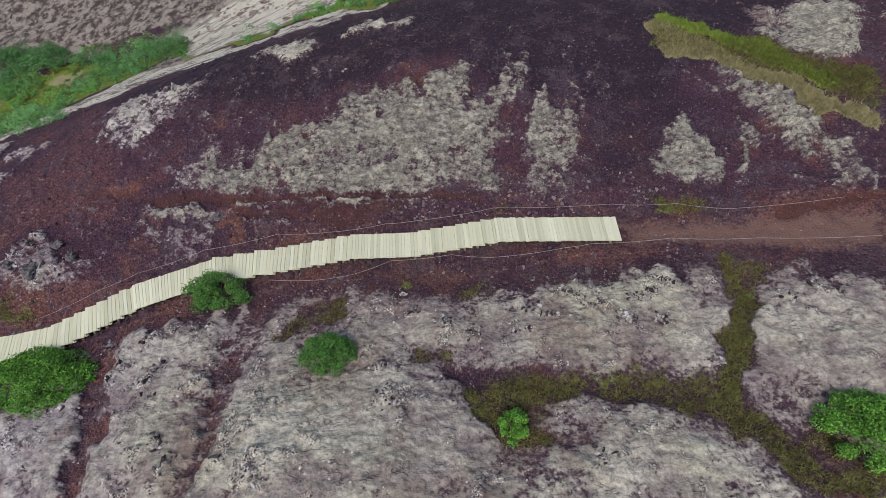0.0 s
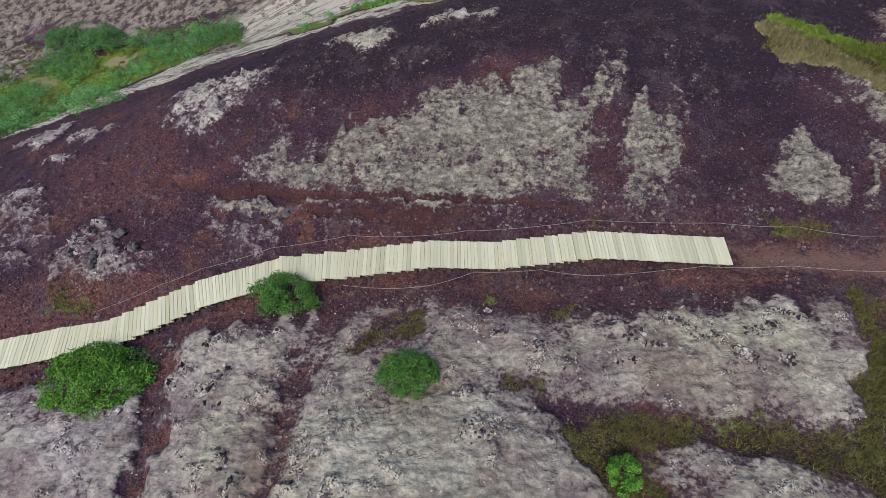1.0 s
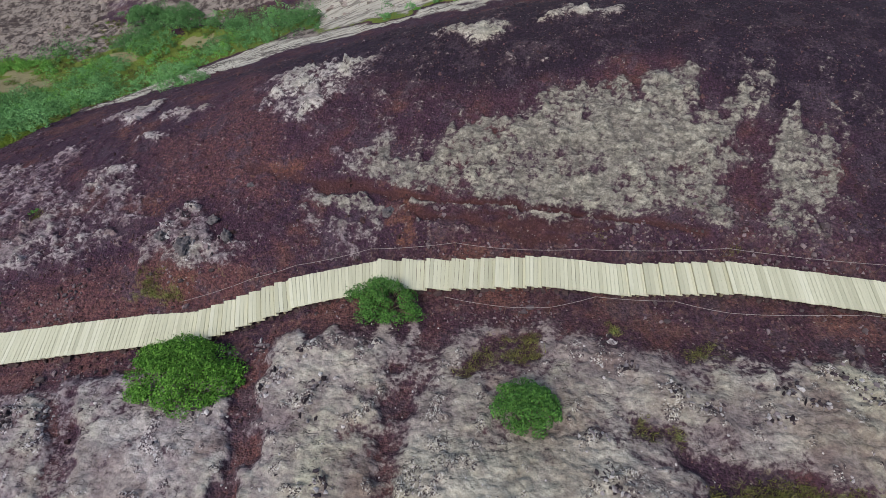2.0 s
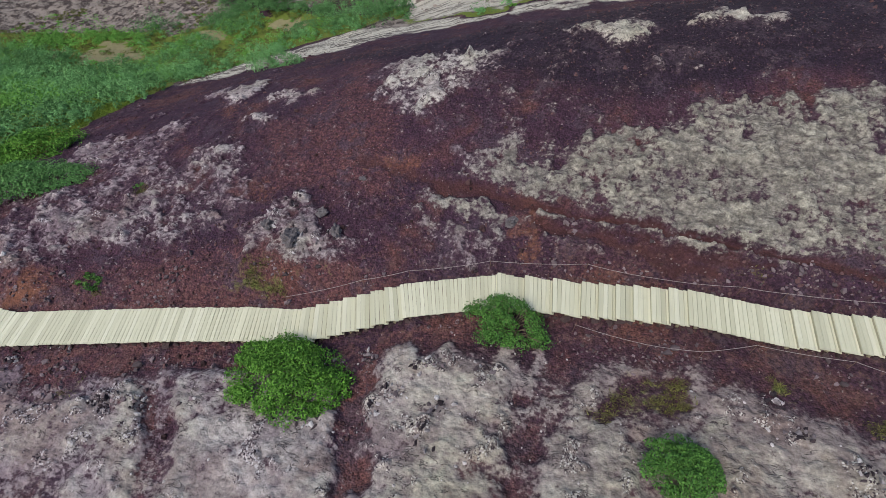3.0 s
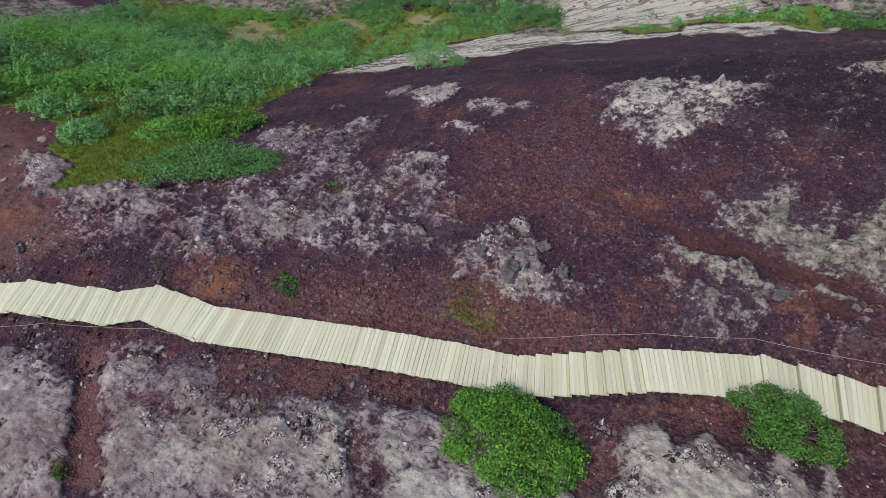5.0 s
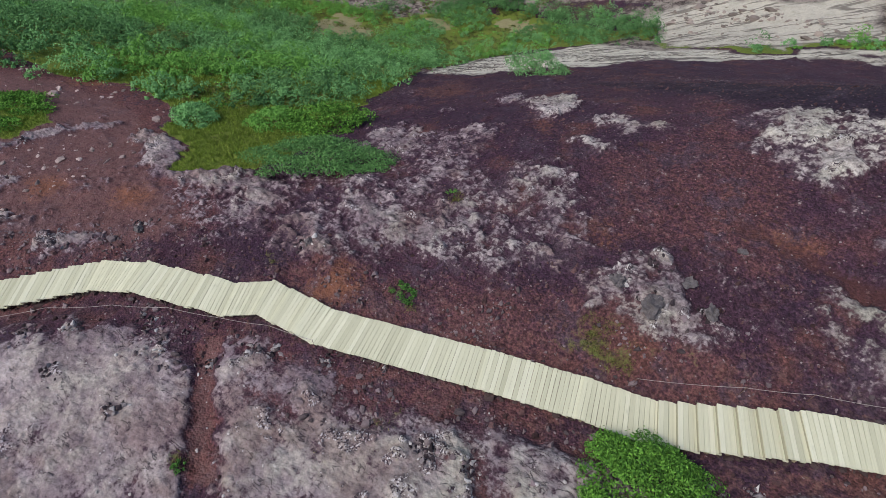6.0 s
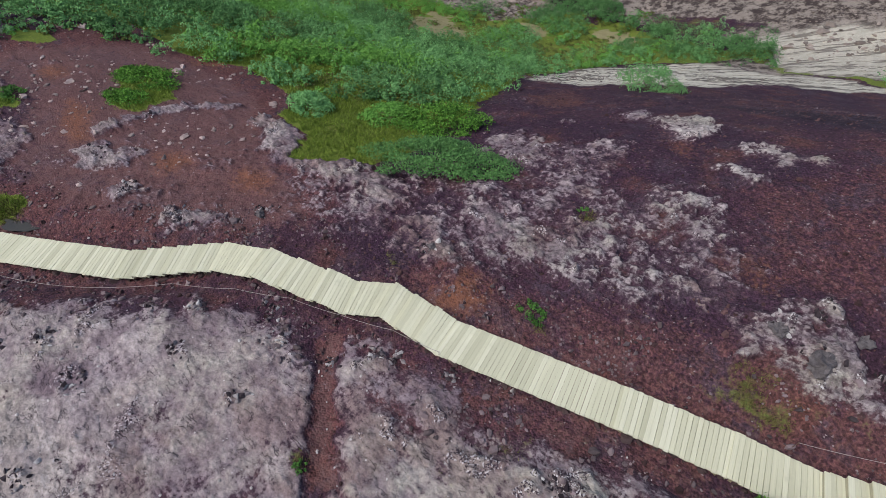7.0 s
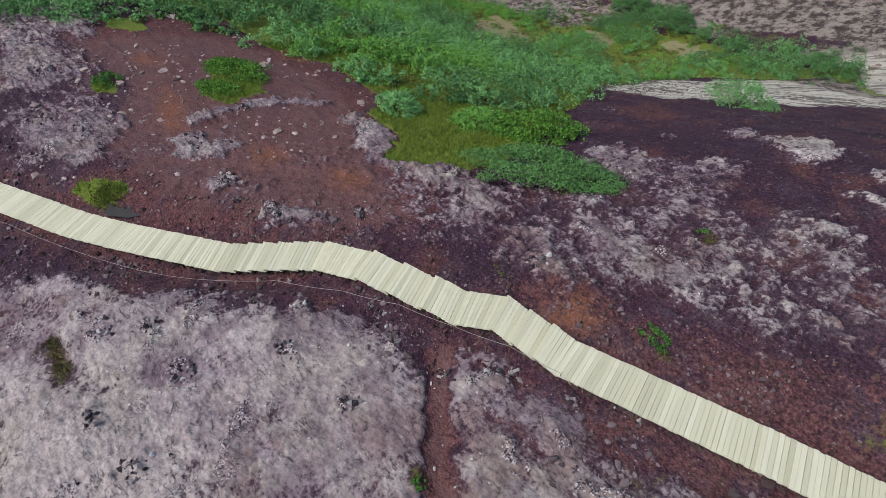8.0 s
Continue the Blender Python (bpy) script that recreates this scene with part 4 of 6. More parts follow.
def ground_material():
    m = Nodes("volcanic_ground", 0.95)
    lie = m.tree.nodes.new("ShaderNodeMapping")
    m.link(m.place, lie.inputs["Vector"])
    lie.inputs["Rotation"].default_value, lie.inputs["Scale"].default_value = (0, 0, -0.25), (0.8, 1.2, 1.0)
    drawn = lie.outputs["Vector"]
    broad, mid = m.noise(0.30, 4), m.noise(1.7, 5, 0.6, drawn)
    clump, fine, grit = m.noise(4.2, 4, 0.62, drawn), m.noise(9, 4, 0.62, m.warped(0.03)), m.noise(34, 3, 0.7)
    chip = m.tree.nodes.new("ShaderNodeSeparateColor")
    m.link(m.cells(16), chip.inputs["Color"])
    small = m.tree.nodes.new("ShaderNodeSeparateColor")
    m.link(m.cells(24), small.inputs["Color"])
    a, b, c, d, e, f = [m.covers("cover_" + k) for k in "abcdef"]
    ragged = m.math("ADD", m.math("MULTIPLY", m.math("SUBTRACT", clump, 0.5), 0.75), m.math("MULTIPLY", m.math("SUBTRACT", fine, 0.5), 0.9))

    def edge(mask, low=0.4, high=0.6, amount=1.0):
        return m.step(m.math("ADD", mask, m.math("MULTIPLY", ragged, amount)), low, high)

    cinder = m.mix(m.step(broad, 0.38, 0.62), (0.036, 0.018, 0.033), (0.049, 0.0228, 0.036))
    cinder = m.mix(m.math("MULTIPLY", edge(c[2], 0.2, 0.9), 0.9), cinder, (0.0195, 0.0122, 0.0232))
    red = m.mix(mid, (0.088, 0.039, 0.038), (0.148, 0.064, 0.055))
    rust = m.mix(mid, (0.16, 0.068, 0.036), (0.24, 0.105, 0.055))
    colour = m.mix(m.math("MULTIPLY", edge(b[0], 0.05, 0.9, 1.3), 0.88), cinder, red)
    spot, tint = m.noise(0.55, 6, 0.62), m.noise(0.8, 5, 0.6, m.warped(0.5))
    colour = m.mix(m.math("MULTIPLY", m.math("MULTIPLY", m.step(spot, 0.50, 0.70), 0.7), m.math("SUBTRACT", 1.0, c[2])), colour, m.mix(mid, (0.092, 0.037, 0.031), (0.135, 0.060, 0.046)))
    colour = m.mix(m.math("MULTIPLY", m.step(tint, 0.52, 0.62), 0.7), colour, m.mix(mid, (0.036, 0.023, 0.037), (0.072, 0.050, 0.068)))
    colour = m.vary(colour, chip.outputs[0], 0.66, 1.38)
    speck = m.noise(17, 3, 0.6)
    colour = m.vary(m.vary(colour, fine, 0.4, 1.6), m.step(speck, 0.3, 0.7), 0.62, 1.4)
    path = m.vary(m.mix(mid, (0.105, 0.056, 0.054), (0.185, 0.112, 0.102)), grit, 0.7, 1.3)
    colour = m.mix(m.math("MULTIPLY", edge(b[2], 0.2, 0.8), 0.9), colour, path)
    colour = m.mix(m.math("MULTIPLY", edge(b[1], 0.2, 0.9), 0.85), colour, m.vary(rust, fine, 0.5, 1.5))
    colour = m.mix(m.math("MULTIPLY", f[0], 0.85), colour, m.vary(m.mix(mid, (0.038, 0.017, 0.017), (0.090, 0.034, 0.030)), fine, 0.4, 1.6))
    fleck = m.math("MULTIPLY", m.step(small.outputs[2], 0.986, 0.992), m.step(clump, 0.42, 0.6))
    colour = m.mix(fleck, colour, (0.24, 0.20, 0.205))
    lilac = m.mix(m.step(mid, 0.3, 0.7), (0.182, 0.146, 0.162), (0.285, 0.246, 0.254))
    pale = m.mix(m.step(broad, 0.4, 0.62), (0.40, 0.37, 0.35), (0.36, 0.345, 0.295))
    # d[0] paints crests as lit and hollows as shaded; d[1] is paler moss
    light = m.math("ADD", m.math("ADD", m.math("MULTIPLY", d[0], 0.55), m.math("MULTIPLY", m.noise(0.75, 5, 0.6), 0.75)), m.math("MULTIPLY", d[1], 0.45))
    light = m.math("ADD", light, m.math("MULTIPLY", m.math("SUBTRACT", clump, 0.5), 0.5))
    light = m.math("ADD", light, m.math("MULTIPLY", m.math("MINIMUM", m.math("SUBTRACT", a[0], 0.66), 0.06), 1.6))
    tread = m.tree.nodes.new("ShaderNodeMapping")
    m.link(m.place, tread.inputs["Vector"])
    tread.inputs["Rotation"].default_value, tread.inputs["Scale"].default_value = (0, 0, 0.12), (0.42, 1.25, 1.0)
    ledge = m.noise(4.6, 5, 0.68, tread.outputs["Vector"])
    tan = m.step(m.noise(0.55, 5, 0.6), 0.5, 0.66)
    lilac = m.mix(m.math("MULTIPLY", tan, 0.45), lilac, m.mix(clump, (0.19, 0.155, 0.125), (0.31, 0.275, 0.22)))
    lilac = m.mix(m.math("MULTIPLY", d[2], 0.95), lilac, m.mix(clump, (0.122, 0.112, 0.100), (0.270, 0.252, 0.220)))
    pale = m.mix(d[2], pale, m.mix(clump, (0.19, 0.178, 0.148), (0.37, 0.352, 0.30)))
    stain = m.step(m.noise(0.62, 6, 0.65), 0.47, 0.60)
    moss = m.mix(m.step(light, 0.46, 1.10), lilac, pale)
    spared = m.math("SUBTRACT", 1.0, m.math("MAXIMUM", d[2], m.math("MULTIPLY", d[1], 0.6)))
    moss = m.mix(m.math("MULTIPLY", m.math("MULTIPLY", stain, 0.72), spared), moss, m.mix(clump, (0.088, 0.062, 0.080), (0.185, 0.138, 0.158)))
    moss = m.mix(m.math("MULTIPLY", m.math("MULTIPLY", m.step(m.noise(0.36, 6, 0.68), 0.52, 0.63), 0.6), spared), moss, m.mix(clump, (0.11, 0.068, 0.060), (0.21, 0.15, 0.135)))
    crisp = f[2]
    smooth_crust = m.vary(m.vary(m.vary(moss, m.step(fine, 0.30, 0.70), 0.84, 1.18), m.step(clump, 0.2, 0.8), 0.80, 1.22), m.step(speck, 0.30, 0.70), 0.90, 1.12)
    tufted = m.vary(m.vary(m.vary(moss, m.step(fine, 0.30, 0.70), 0.70, 1.24), m.step(clump, 0.2, 0.8), 0.60, 1.36), m.step(speck, 0.30, 0.70), 0.78, 1.22)
    moss = m.mix(crisp, smooth_crust, tufted)
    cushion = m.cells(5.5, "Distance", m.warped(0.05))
    # shade between cushions, painted as darker moss
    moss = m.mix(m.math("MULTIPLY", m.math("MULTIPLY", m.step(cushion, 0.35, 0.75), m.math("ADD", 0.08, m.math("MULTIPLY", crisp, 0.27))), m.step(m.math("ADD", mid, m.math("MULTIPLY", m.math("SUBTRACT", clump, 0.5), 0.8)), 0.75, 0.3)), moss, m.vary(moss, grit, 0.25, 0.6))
    # painted shadow lines under the ledges, strongest on the olive slope
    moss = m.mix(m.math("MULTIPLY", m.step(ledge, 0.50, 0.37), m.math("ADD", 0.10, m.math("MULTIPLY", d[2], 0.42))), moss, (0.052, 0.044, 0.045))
    seams = m.tree.nodes.new("ShaderNodeTexVoronoi")
    seams.feature = "DISTANCE_TO_EDGE"
    seams.inputs["Scale"].default_value = 1.25
    m.link(m.warped(0.12), seams.inputs["Vector"])
    # mask for shade painted into small hollows and seams
    pit_shade = m.math("MULTIPLY", m.step(m.math("ADD", fine, m.math("MULTIPLY", clump, 0.6)), 0.62, 0.55), m.math("ADD", 0.3, m.math("MULTIPLY", crisp, 0.5)))
    pit_shade = m.math("MAXIMUM", pit_shade, m.math("MULTIPLY", m.math("MULTIPLY", m.step(seams.outputs["Distance"], 0.07, 0.01), m.step(mid, 0.50, 0.40)), 0.25))
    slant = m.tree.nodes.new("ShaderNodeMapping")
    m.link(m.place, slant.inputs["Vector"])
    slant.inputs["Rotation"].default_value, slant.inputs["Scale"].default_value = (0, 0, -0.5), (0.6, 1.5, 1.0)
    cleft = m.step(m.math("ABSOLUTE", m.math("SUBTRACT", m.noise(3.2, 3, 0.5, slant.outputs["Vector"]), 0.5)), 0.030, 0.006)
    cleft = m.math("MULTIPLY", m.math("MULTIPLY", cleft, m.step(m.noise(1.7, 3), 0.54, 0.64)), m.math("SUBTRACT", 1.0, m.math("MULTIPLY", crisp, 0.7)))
    # shade of hollows and clefts mixed into the moss colour
    moss = m.mix(m.math("MAXIMUM", pit_shade, m.math("MULTIPLY", cleft, 0.55)), moss, (0.050, 0.038, 0.044))
    shard = m.tree.nodes.new("ShaderNodeSeparateColor")
    m.link(m.cells(27, "Color", m.warped(0.04)), shard.inputs["Color"])
    broken = m.step(m.math("ADD", e[0], m.math("MULTIPLY", ragged, 0.8)), 0.35, 0.75)
    moss = m.mix(m.math("MULTIPLY", broken, m.step(shard.outputs[0], 0.66, 0.72)), moss, m.mix(clump, (0.028, 0.021, 0.027), (0.070, 0.052, 0.064)))
    moss = m.mix(m.math("MULTIPLY", broken, m.step(shard.outputs[1], 0.80, 0.86)), moss, (0.50, 0.48, 0.48))
    dusty = m.vary(m.mix(mid, (0.070, 0.046, 0.058), (0.135, 0.096, 0.110)), fine, 0.35, 1.65)
    colour = m.mix(m.math("MULTIPLY", edge(a[0], 0.25, 0.66, 0.9), 0.75), colour, dusty)
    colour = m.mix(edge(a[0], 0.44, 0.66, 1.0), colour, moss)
    colour = m.tint(m.math("MULTIPLY", e[1], m.math("SUBTRACT", 1.0, m.math("MULTIPLY", d[2], 0.6))), colour, (1.01, 1.015, 0.90))
    colour = m.tint(e[2], colour, (0.97, 0.915, 0.955))
    grass = m.ramp(m.math("ADD", m.math("MULTIPLY", clump, 0.55), m.math("MULTIPLY", mid, 0.45)), (0.36, (0.055, 0.040, 0.026)), (0.47, (0.090, 0.076, 0.032)), (0.57, (0.110, 0.115, 0.034)), (0.68, (0.095, 0.150, 0.036)))
    grass = m.vary(m.vary(grass, grit, 0.45, 1.5), fine, 0.5, 1.5)
    thin = m.math("MULTIPLY", m.step(m.math("ADD", mid, m.math("MULTIPLY", m.math("SUBTRACT", fine, 0.5), 1.2)), 0.34, 0.58), 0.95)
    colour = m.mix(m.math("MULTIPLY", edge(a[1], 0.22, 1.0, 1.6), thin), colour, grass)
    turf = m.vary(m.vary(m.mix(clump, (0.085, 0.130, 0.016), (0.190, 0.240, 0.040)), grit, 0.4, 1.5), fine, 0.4, 1.6)
    turf = m.mix(m.math("MULTIPLY", m.step(m.noise(0.7, 5, 0.65), 0.53, 0.70), 0.6), turf, m.vary(m.mix(mid, (0.085, 0.062, 0.026), (0.17, 0.14, 0.055)), grit, 0.6, 1.4))
    colour = m.mix(edge(a[2], 0.3, 0.6), colour, turf)
    straw = m.vary(m.mix(mid, (0.19, 0.17, 0.085), (0.32, 0.29, 0.155)), grit, 0.6, 1.35)
    colour = m.mix(edge(c[0], 0.3, 0.6), colour, straw)
    turned, seam = m.tree.nodes.new("ShaderNodeMapping"), m.tree.nodes.new("ShaderNodeMapping")
    m.link(m.place, turned.inputs["Vector"])
    turned.inputs["Rotation"].default_value = (0, 0, -0.60)
    m.link(turned.outputs["Vector"], seam.inputs["Vector"])
    seam.inputs["Scale"].default_value = (0.10, 0.85, 0.0)
    crack = m.step(m.math("ABSOLUTE", m.math("SUBTRACT", m.noise(0.9, 3, 0.5, seam.outputs["Vector"]), 0.5)), 0.035, 0.012)
    layer = m.tree.nodes.new("ShaderNodeMapping")
    m.link(turned.outputs["Vector"], layer.inputs["Vector"])
    layer.inputs["Scale"].default_value = (0.12, 2.1, 0.0)
    crack = m.math("MAXIMUM", crack, m.math("MULTIPLY", m.step(d[1], 0.7, 0.85), m.step(m.math("ABSOLUTE", m.math("SUBTRACT", m.noise(0.8, 3, 0.55, layer.outputs["Vector"]), 0.5)), 0.024, 0.006)))
    beige = m.mix(m.step(m.noise(1.0, 8, 0.78), 0.43, 0.57), (0.050, 0.037, 0.034), (0.27, 0.232, 0.20))
    beige = m.mix(d[1], beige, m.mix(mid, (0.46, 0.43, 0.345), (0.74, 0.71, 0.60)))
    beige = m.mix(m.math("MULTIPLY", crack, m.math("ADD", 0.15, m.math("MULTIPLY", d[1], 0.8))), beige, (0.065, 0.05, 0.046))
    colour = m.mix(edge(c[1], 0.3, 0.6, 0.7), colour, m.vary(beige, fine, 0.6, 1.4))
    soft = m.math("ADD", m.math("MULTIPLY", m.noise(4.4, 1.5, 0.5, drawn), 1.9), m.math("MULTIPLY", fine, 0.8))
    soft = m.math("ADD", soft, m.math("MULTIPLY", ledge, m.math("ADD", 0.1, m.math("MULTIPLY", d[2], 1.4))))
    soft = m.math("SUBTRACT", m.math("SUBTRACT", soft, m.math("MULTIPLY", cushion, 0.9)), m.math("MULTIPLY", cleft, 1.2))
    rough = m.math("ADD", m.math("ADD", m.math("MULTIPLY", fine, 0.5), m.math("MULTIPLY", clump, 0.6)), m.math("MULTIPLY", m.cells(16, "Distance"), -0.75))
    grown = m.step(a[0], 0.35, 0.6)
    height = m.math("ADD", m.math("MULTIPLY", soft, grown), m.math("MULTIPLY", rough, m.math("SUBTRACT", 1.0, m.math("MULTIPLY", grown, 0.8))))
    m.bump(height, 0.85, 0.042)
    return m.paint(colour)


def plank_material():
    m = Nodes("pale_pine_planks", 0.75)
    info = m.tree.nodes.new("ShaderNodeObjectInfo")
    stretch = m.tree.nodes.new("ShaderNodeMapping")
    local = m.tree.nodes.new("ShaderNodeTexCoord")
    m.link(local.outputs["Object"], stretch.inputs["Vector"])
    stretch.inputs["Scale"].default_value = (7.0, 1.3, 1.0)
    shift = m.tree.nodes.new("ShaderNodeCombineXYZ")
    m.link(m.math("MULTIPLY", info.outputs["Random"], 90.0), shift.inputs[2])
    m.link(shift.outputs[0], stretch.inputs["Location"])
    grain = m.noise(1.0, 5, 0.65, stretch.outputs["Vector"])
    wood = m.ramp(info.outputs["Random"], (0.0, (0.48, 0.475, 0.335)), (0.25, (0.56, 0.555, 0.40)), (0.7, (0.61, 0.605, 0.44)), (1.0, (0.67, 0.665, 0.505)))
    wood = m.vary(wood, grain, 0.78, 1.2)
    wood = m.mix(m.step(m.noise(1.7, 4), 0.62, 0.85), wood, (0.46, 0.46, 0.33))
    m.bump(grain, 0.35, 0.006)
    return m.paint(wood)


def plain_material(name, dark, light, scale, rough=0.85, bump=0.0, island=0.0):
    m = Nodes(name, rough)
    colour = m.mix(m.noise(scale, 4, 0.65), dark, light)
    if island:
        geo = m.tree.nodes.new("ShaderNodeNewGeometry")
        colour = m.vary(colour, geo.outputs["Random Per Island"], 1 - island, 1 + island)
    if bump:
        m.bump(m.noise(scale * 3, 4, 0.65), bump, 0.03)
    return m.paint(colour)


def leaf_material(name, dark, light, island=0.35, spots=(0.45, 1.6)):
    m = Nodes(name, 0.85)
    geo = m.tree.nodes.new("ShaderNodeNewGeometry")
    colour = m.mix(geo.outputs["Random Per Island"], dark, light)
    # the finer noise paints shaded gaps and bright highlights into the crown
    colour = m.vary(m.vary(colour, m.noise(1.2, 3), 1 - island, 1 + island), m.noise(5.5, 3), *spots)
    m.shader.inputs["Subsurface Weight"].default_value = 0.0
    return m.paint(colour)


GROUND = ground_material()
PLANK = plank_material()
BEARER = plain_material("weathered_bearer_wood", (0.20, 0.17, 0.11), (0.34, 0.30, 0.20), 6)
# risers darker than the planks: step-edge shade put into their colour
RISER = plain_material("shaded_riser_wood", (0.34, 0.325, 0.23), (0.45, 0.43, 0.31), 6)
ROPE = plain_material("grey_rope", (0.26, 0.22, 0.21), (0.38, 0.34, 0.32), 20)
STAKE = plain_material("rusty_iron_stake", (0.10, 0.06, 0.045), (0.17, 0.11, 0.08), 30, 0.7)
ROCK = plain_material("lichened_lava_rock", (0.02, 0.015, 0.018), (0.23, 0.21, 0.215), 11, 0.95, 1.0)
def rubble_material():
    m = Nodes("broken_lava_rubble", 0.95)
    info = m.tree.nodes.new("ShaderNodeObjectInfo")
    tone = m.ramp(info.outputs["Random"], (0.0, (0.022, 0.016, 0.02)), (0.45, (0.06, 0.046, 0.052)), (0.58, (0.17, 0.145, 0.155)), (0.8, (0.31, 0.285, 0.285)), (1.0, (0.54, 0.52, 0.51)))
    m.bump(m.noise(18, 4, 0.65), 0.7, 0.03)
    return m.paint(m.vary(tone, m.noise(9, 4, 0.65), 0.45, 1.5))


RUBBLE = rubble_material()


def bits_material():
    m = Nodes("lava_rubble_bits", 0.95)
    geo = m.tree.nodes.new("ShaderNodeNewGeometry")
    tone = m.ramp(geo.outputs["Random Per Island"], (0.0, (0.020, 0.015, 0.019)), (0.45, (0.060, 0.046, 0.054)), (0.62, (0.19, 0.16, 0.17)), (0.85, (0.33, 0.30, 0.30)), (1.0, (0.56, 0.54, 0.53)))
    return m.paint(m.vary(tone, m.noise(14, 4, 0.65), 0.6, 1.4))


RUBBLE_BITS = bits_material()
HILL_ROCK = plain_material("hillside_rocks", (0.12, 0.09, 0.08), (0.36, 0.31, 0.27), 2, 0.95, 0.0, 0.4)
DARK_STONE = plain_material("dark_lava_stone", (0.03, 0.02, 0.022), (0.105, 0.072, 0.07), 6, 0.95, 0.8)
CHIP = plain_material("cinder_chips", (0.045, 0.026, 0.031), (0.125, 0.068, 0.064), 3, 0.95, 0.0, 0.55)
GREY_CHIP = plain_material("lava_chips", (0.06, 0.042, 0.048), (0.24, 0.19, 0.195), 4, 0.95, 0.0, 0.6)
FAR_ROCK = plain_material("lichened_rocks", (0.12, 0.075, 0.072), (0.50, 0.42, 0.39), 3, 0.95, 0.0, 0.5)
PALE_CHIP = plain_material("pale_stone_chips", (0.30, 0.27, 0.27), (0.55, 0.52, 0.50), 9, 0.9, 0.0, 0.3)
BARK = plain_material("willow_bark", (0.10, 0.075, 0.05), (0.19, 0.15, 0.11), 12)
LEAF_BRIGHT = leaf_material("bright_birch_leaves", (0.026, 0.090, 0.010), (0.155, 0.355, 0.052))
LEAF_TURF = leaf_material("soft_willow_leaves", (0.060, 0.155, 0.045), (0.135, 0.30, 0.09))
LEAF_SCRUB = leaf_material("fresh_scrub_leaves", (0.095, 0.255, 0.045), (0.175, 0.39, 0.075), 0.3, (0.7, 1.35))
LEAF_MID = leaf_material("green_birch_leaves", (0.028, 0.088, 0.018), (0.098, 0.235, 0.045))
LEAF_DEEP = leaf_material("deep_green_leaves", (0.058, 0.150, 0.050), (0.115, 0.26, 0.085))
LEAF_GREY = leaf_material("grey_willow_leaves", (0.130, 0.315, 0.105), (0.215, 0.46, 0.165), 0.35, (0.6, 1.25))
LEAF_OLIVE = leaf_material("olive_heath_leaves", (0.070, 0.088, 0.020), (0.165, 0.175, 0.050))
BLADE = leaf_material("grass_blades", (0.060, 0.058, 0.018), (0.155, 0.152, 0.046))
BLADE_GREEN = leaf_material("green_turf_blades", (0.080, 0.130, 0.014), (0.195, 0.275, 0.042))
BLADE_STRAW = leaf_material("dry_straw_blades", (0.15, 0.13, 0.062), (0.34, 0.31, 0.165))


# ---- meshes ----
def mesh_of(name, verts, faces, material, flat=False):
    """A mesh from arrays of places and of equal-sided faces."""
    verts, faces = np.asarray(verts, np.float32), np.asarray(faces, np.int32)
    data, sides = bpy.data.meshes.new(name), faces.shape[1]
    data.vertices.add(len(verts))
    data.vertices.foreach_set("co", verts.ravel())
    data.loops.add(faces.size)
    data.loops.foreach_set("vertex_index", faces.ravel())
    data.polygons.add(len(faces))
    data.polygons.foreach_set("loop_start", np.arange(0, faces.size, sides, dtype=np.int32))
    data.polygons.foreach_set("use_smooth", np.full(len(faces), not flat))
    data.update(calc_edges=True)
    data.materials.append(material)
    return data


def part(name, data, parent, label="", m=None):
    """Links a mesh, or a bmesh with its material, as one part of a thing."""
    if isinstance(data, tuple):
        bm, material = data
        data = bpy.data.meshes.new(name)
        bm.to_mesh(data)
        bm.free()
        data.materials.append(material)
    ob = new(name, data)
    ob.parent = parent
    if m is not None:
        ob.matrix_basis = m
    return tagged(ob, label)


def bar(x, y, z, bevel=0.0):
    bm = bmesh.new()
    bmesh.ops.create_cube(bm, size=1)
    bmesh.ops.scale(bm, vec=(x, y, z), verts=bm.verts)
    if bevel:
        bmesh.ops.bevel(bm, geom=bm.edges[:], offset=bevel, segments=1, affect="EDGES")
    return bm


def tube(points, radius, sides=6):
    """A bmesh tube along points; radius may be one for each point."""
    bm = bmesh.new()
    points = [Vector(p) for p in points]
    radii = radius if isinstance(radius, list) else [radius] * len(points)
    rings = []
    for k, p in enumerate(points):
        way = (points[min(k + 1, len(points) - 1)] - points[max(k - 1, 0)]).normalized()
        side = way.cross(Vector((0.13, 0.21, 0.97))).normalized()
        up = side.cross(way)
        rings.append([bm.verts.new(p + radii[k] * (math.cos(a) * side + math.sin(a) * up)) for a in [2 * math.pi * s / sides for s in range(sides)]])
    for one, two in zip(rings, rings[1:]):
        for s in range(sides):
            bm.faces.new((one[s], one[(s + 1) % sides], two[(s + 1) % sides], two[s]))
    bm.faces.new(rings[0])
    bm.faces.new(rings[-1][::-1])
    bmesh.ops.recalc_face_normals(bm, faces=bm.faces)
    return bm


SHEET = {}


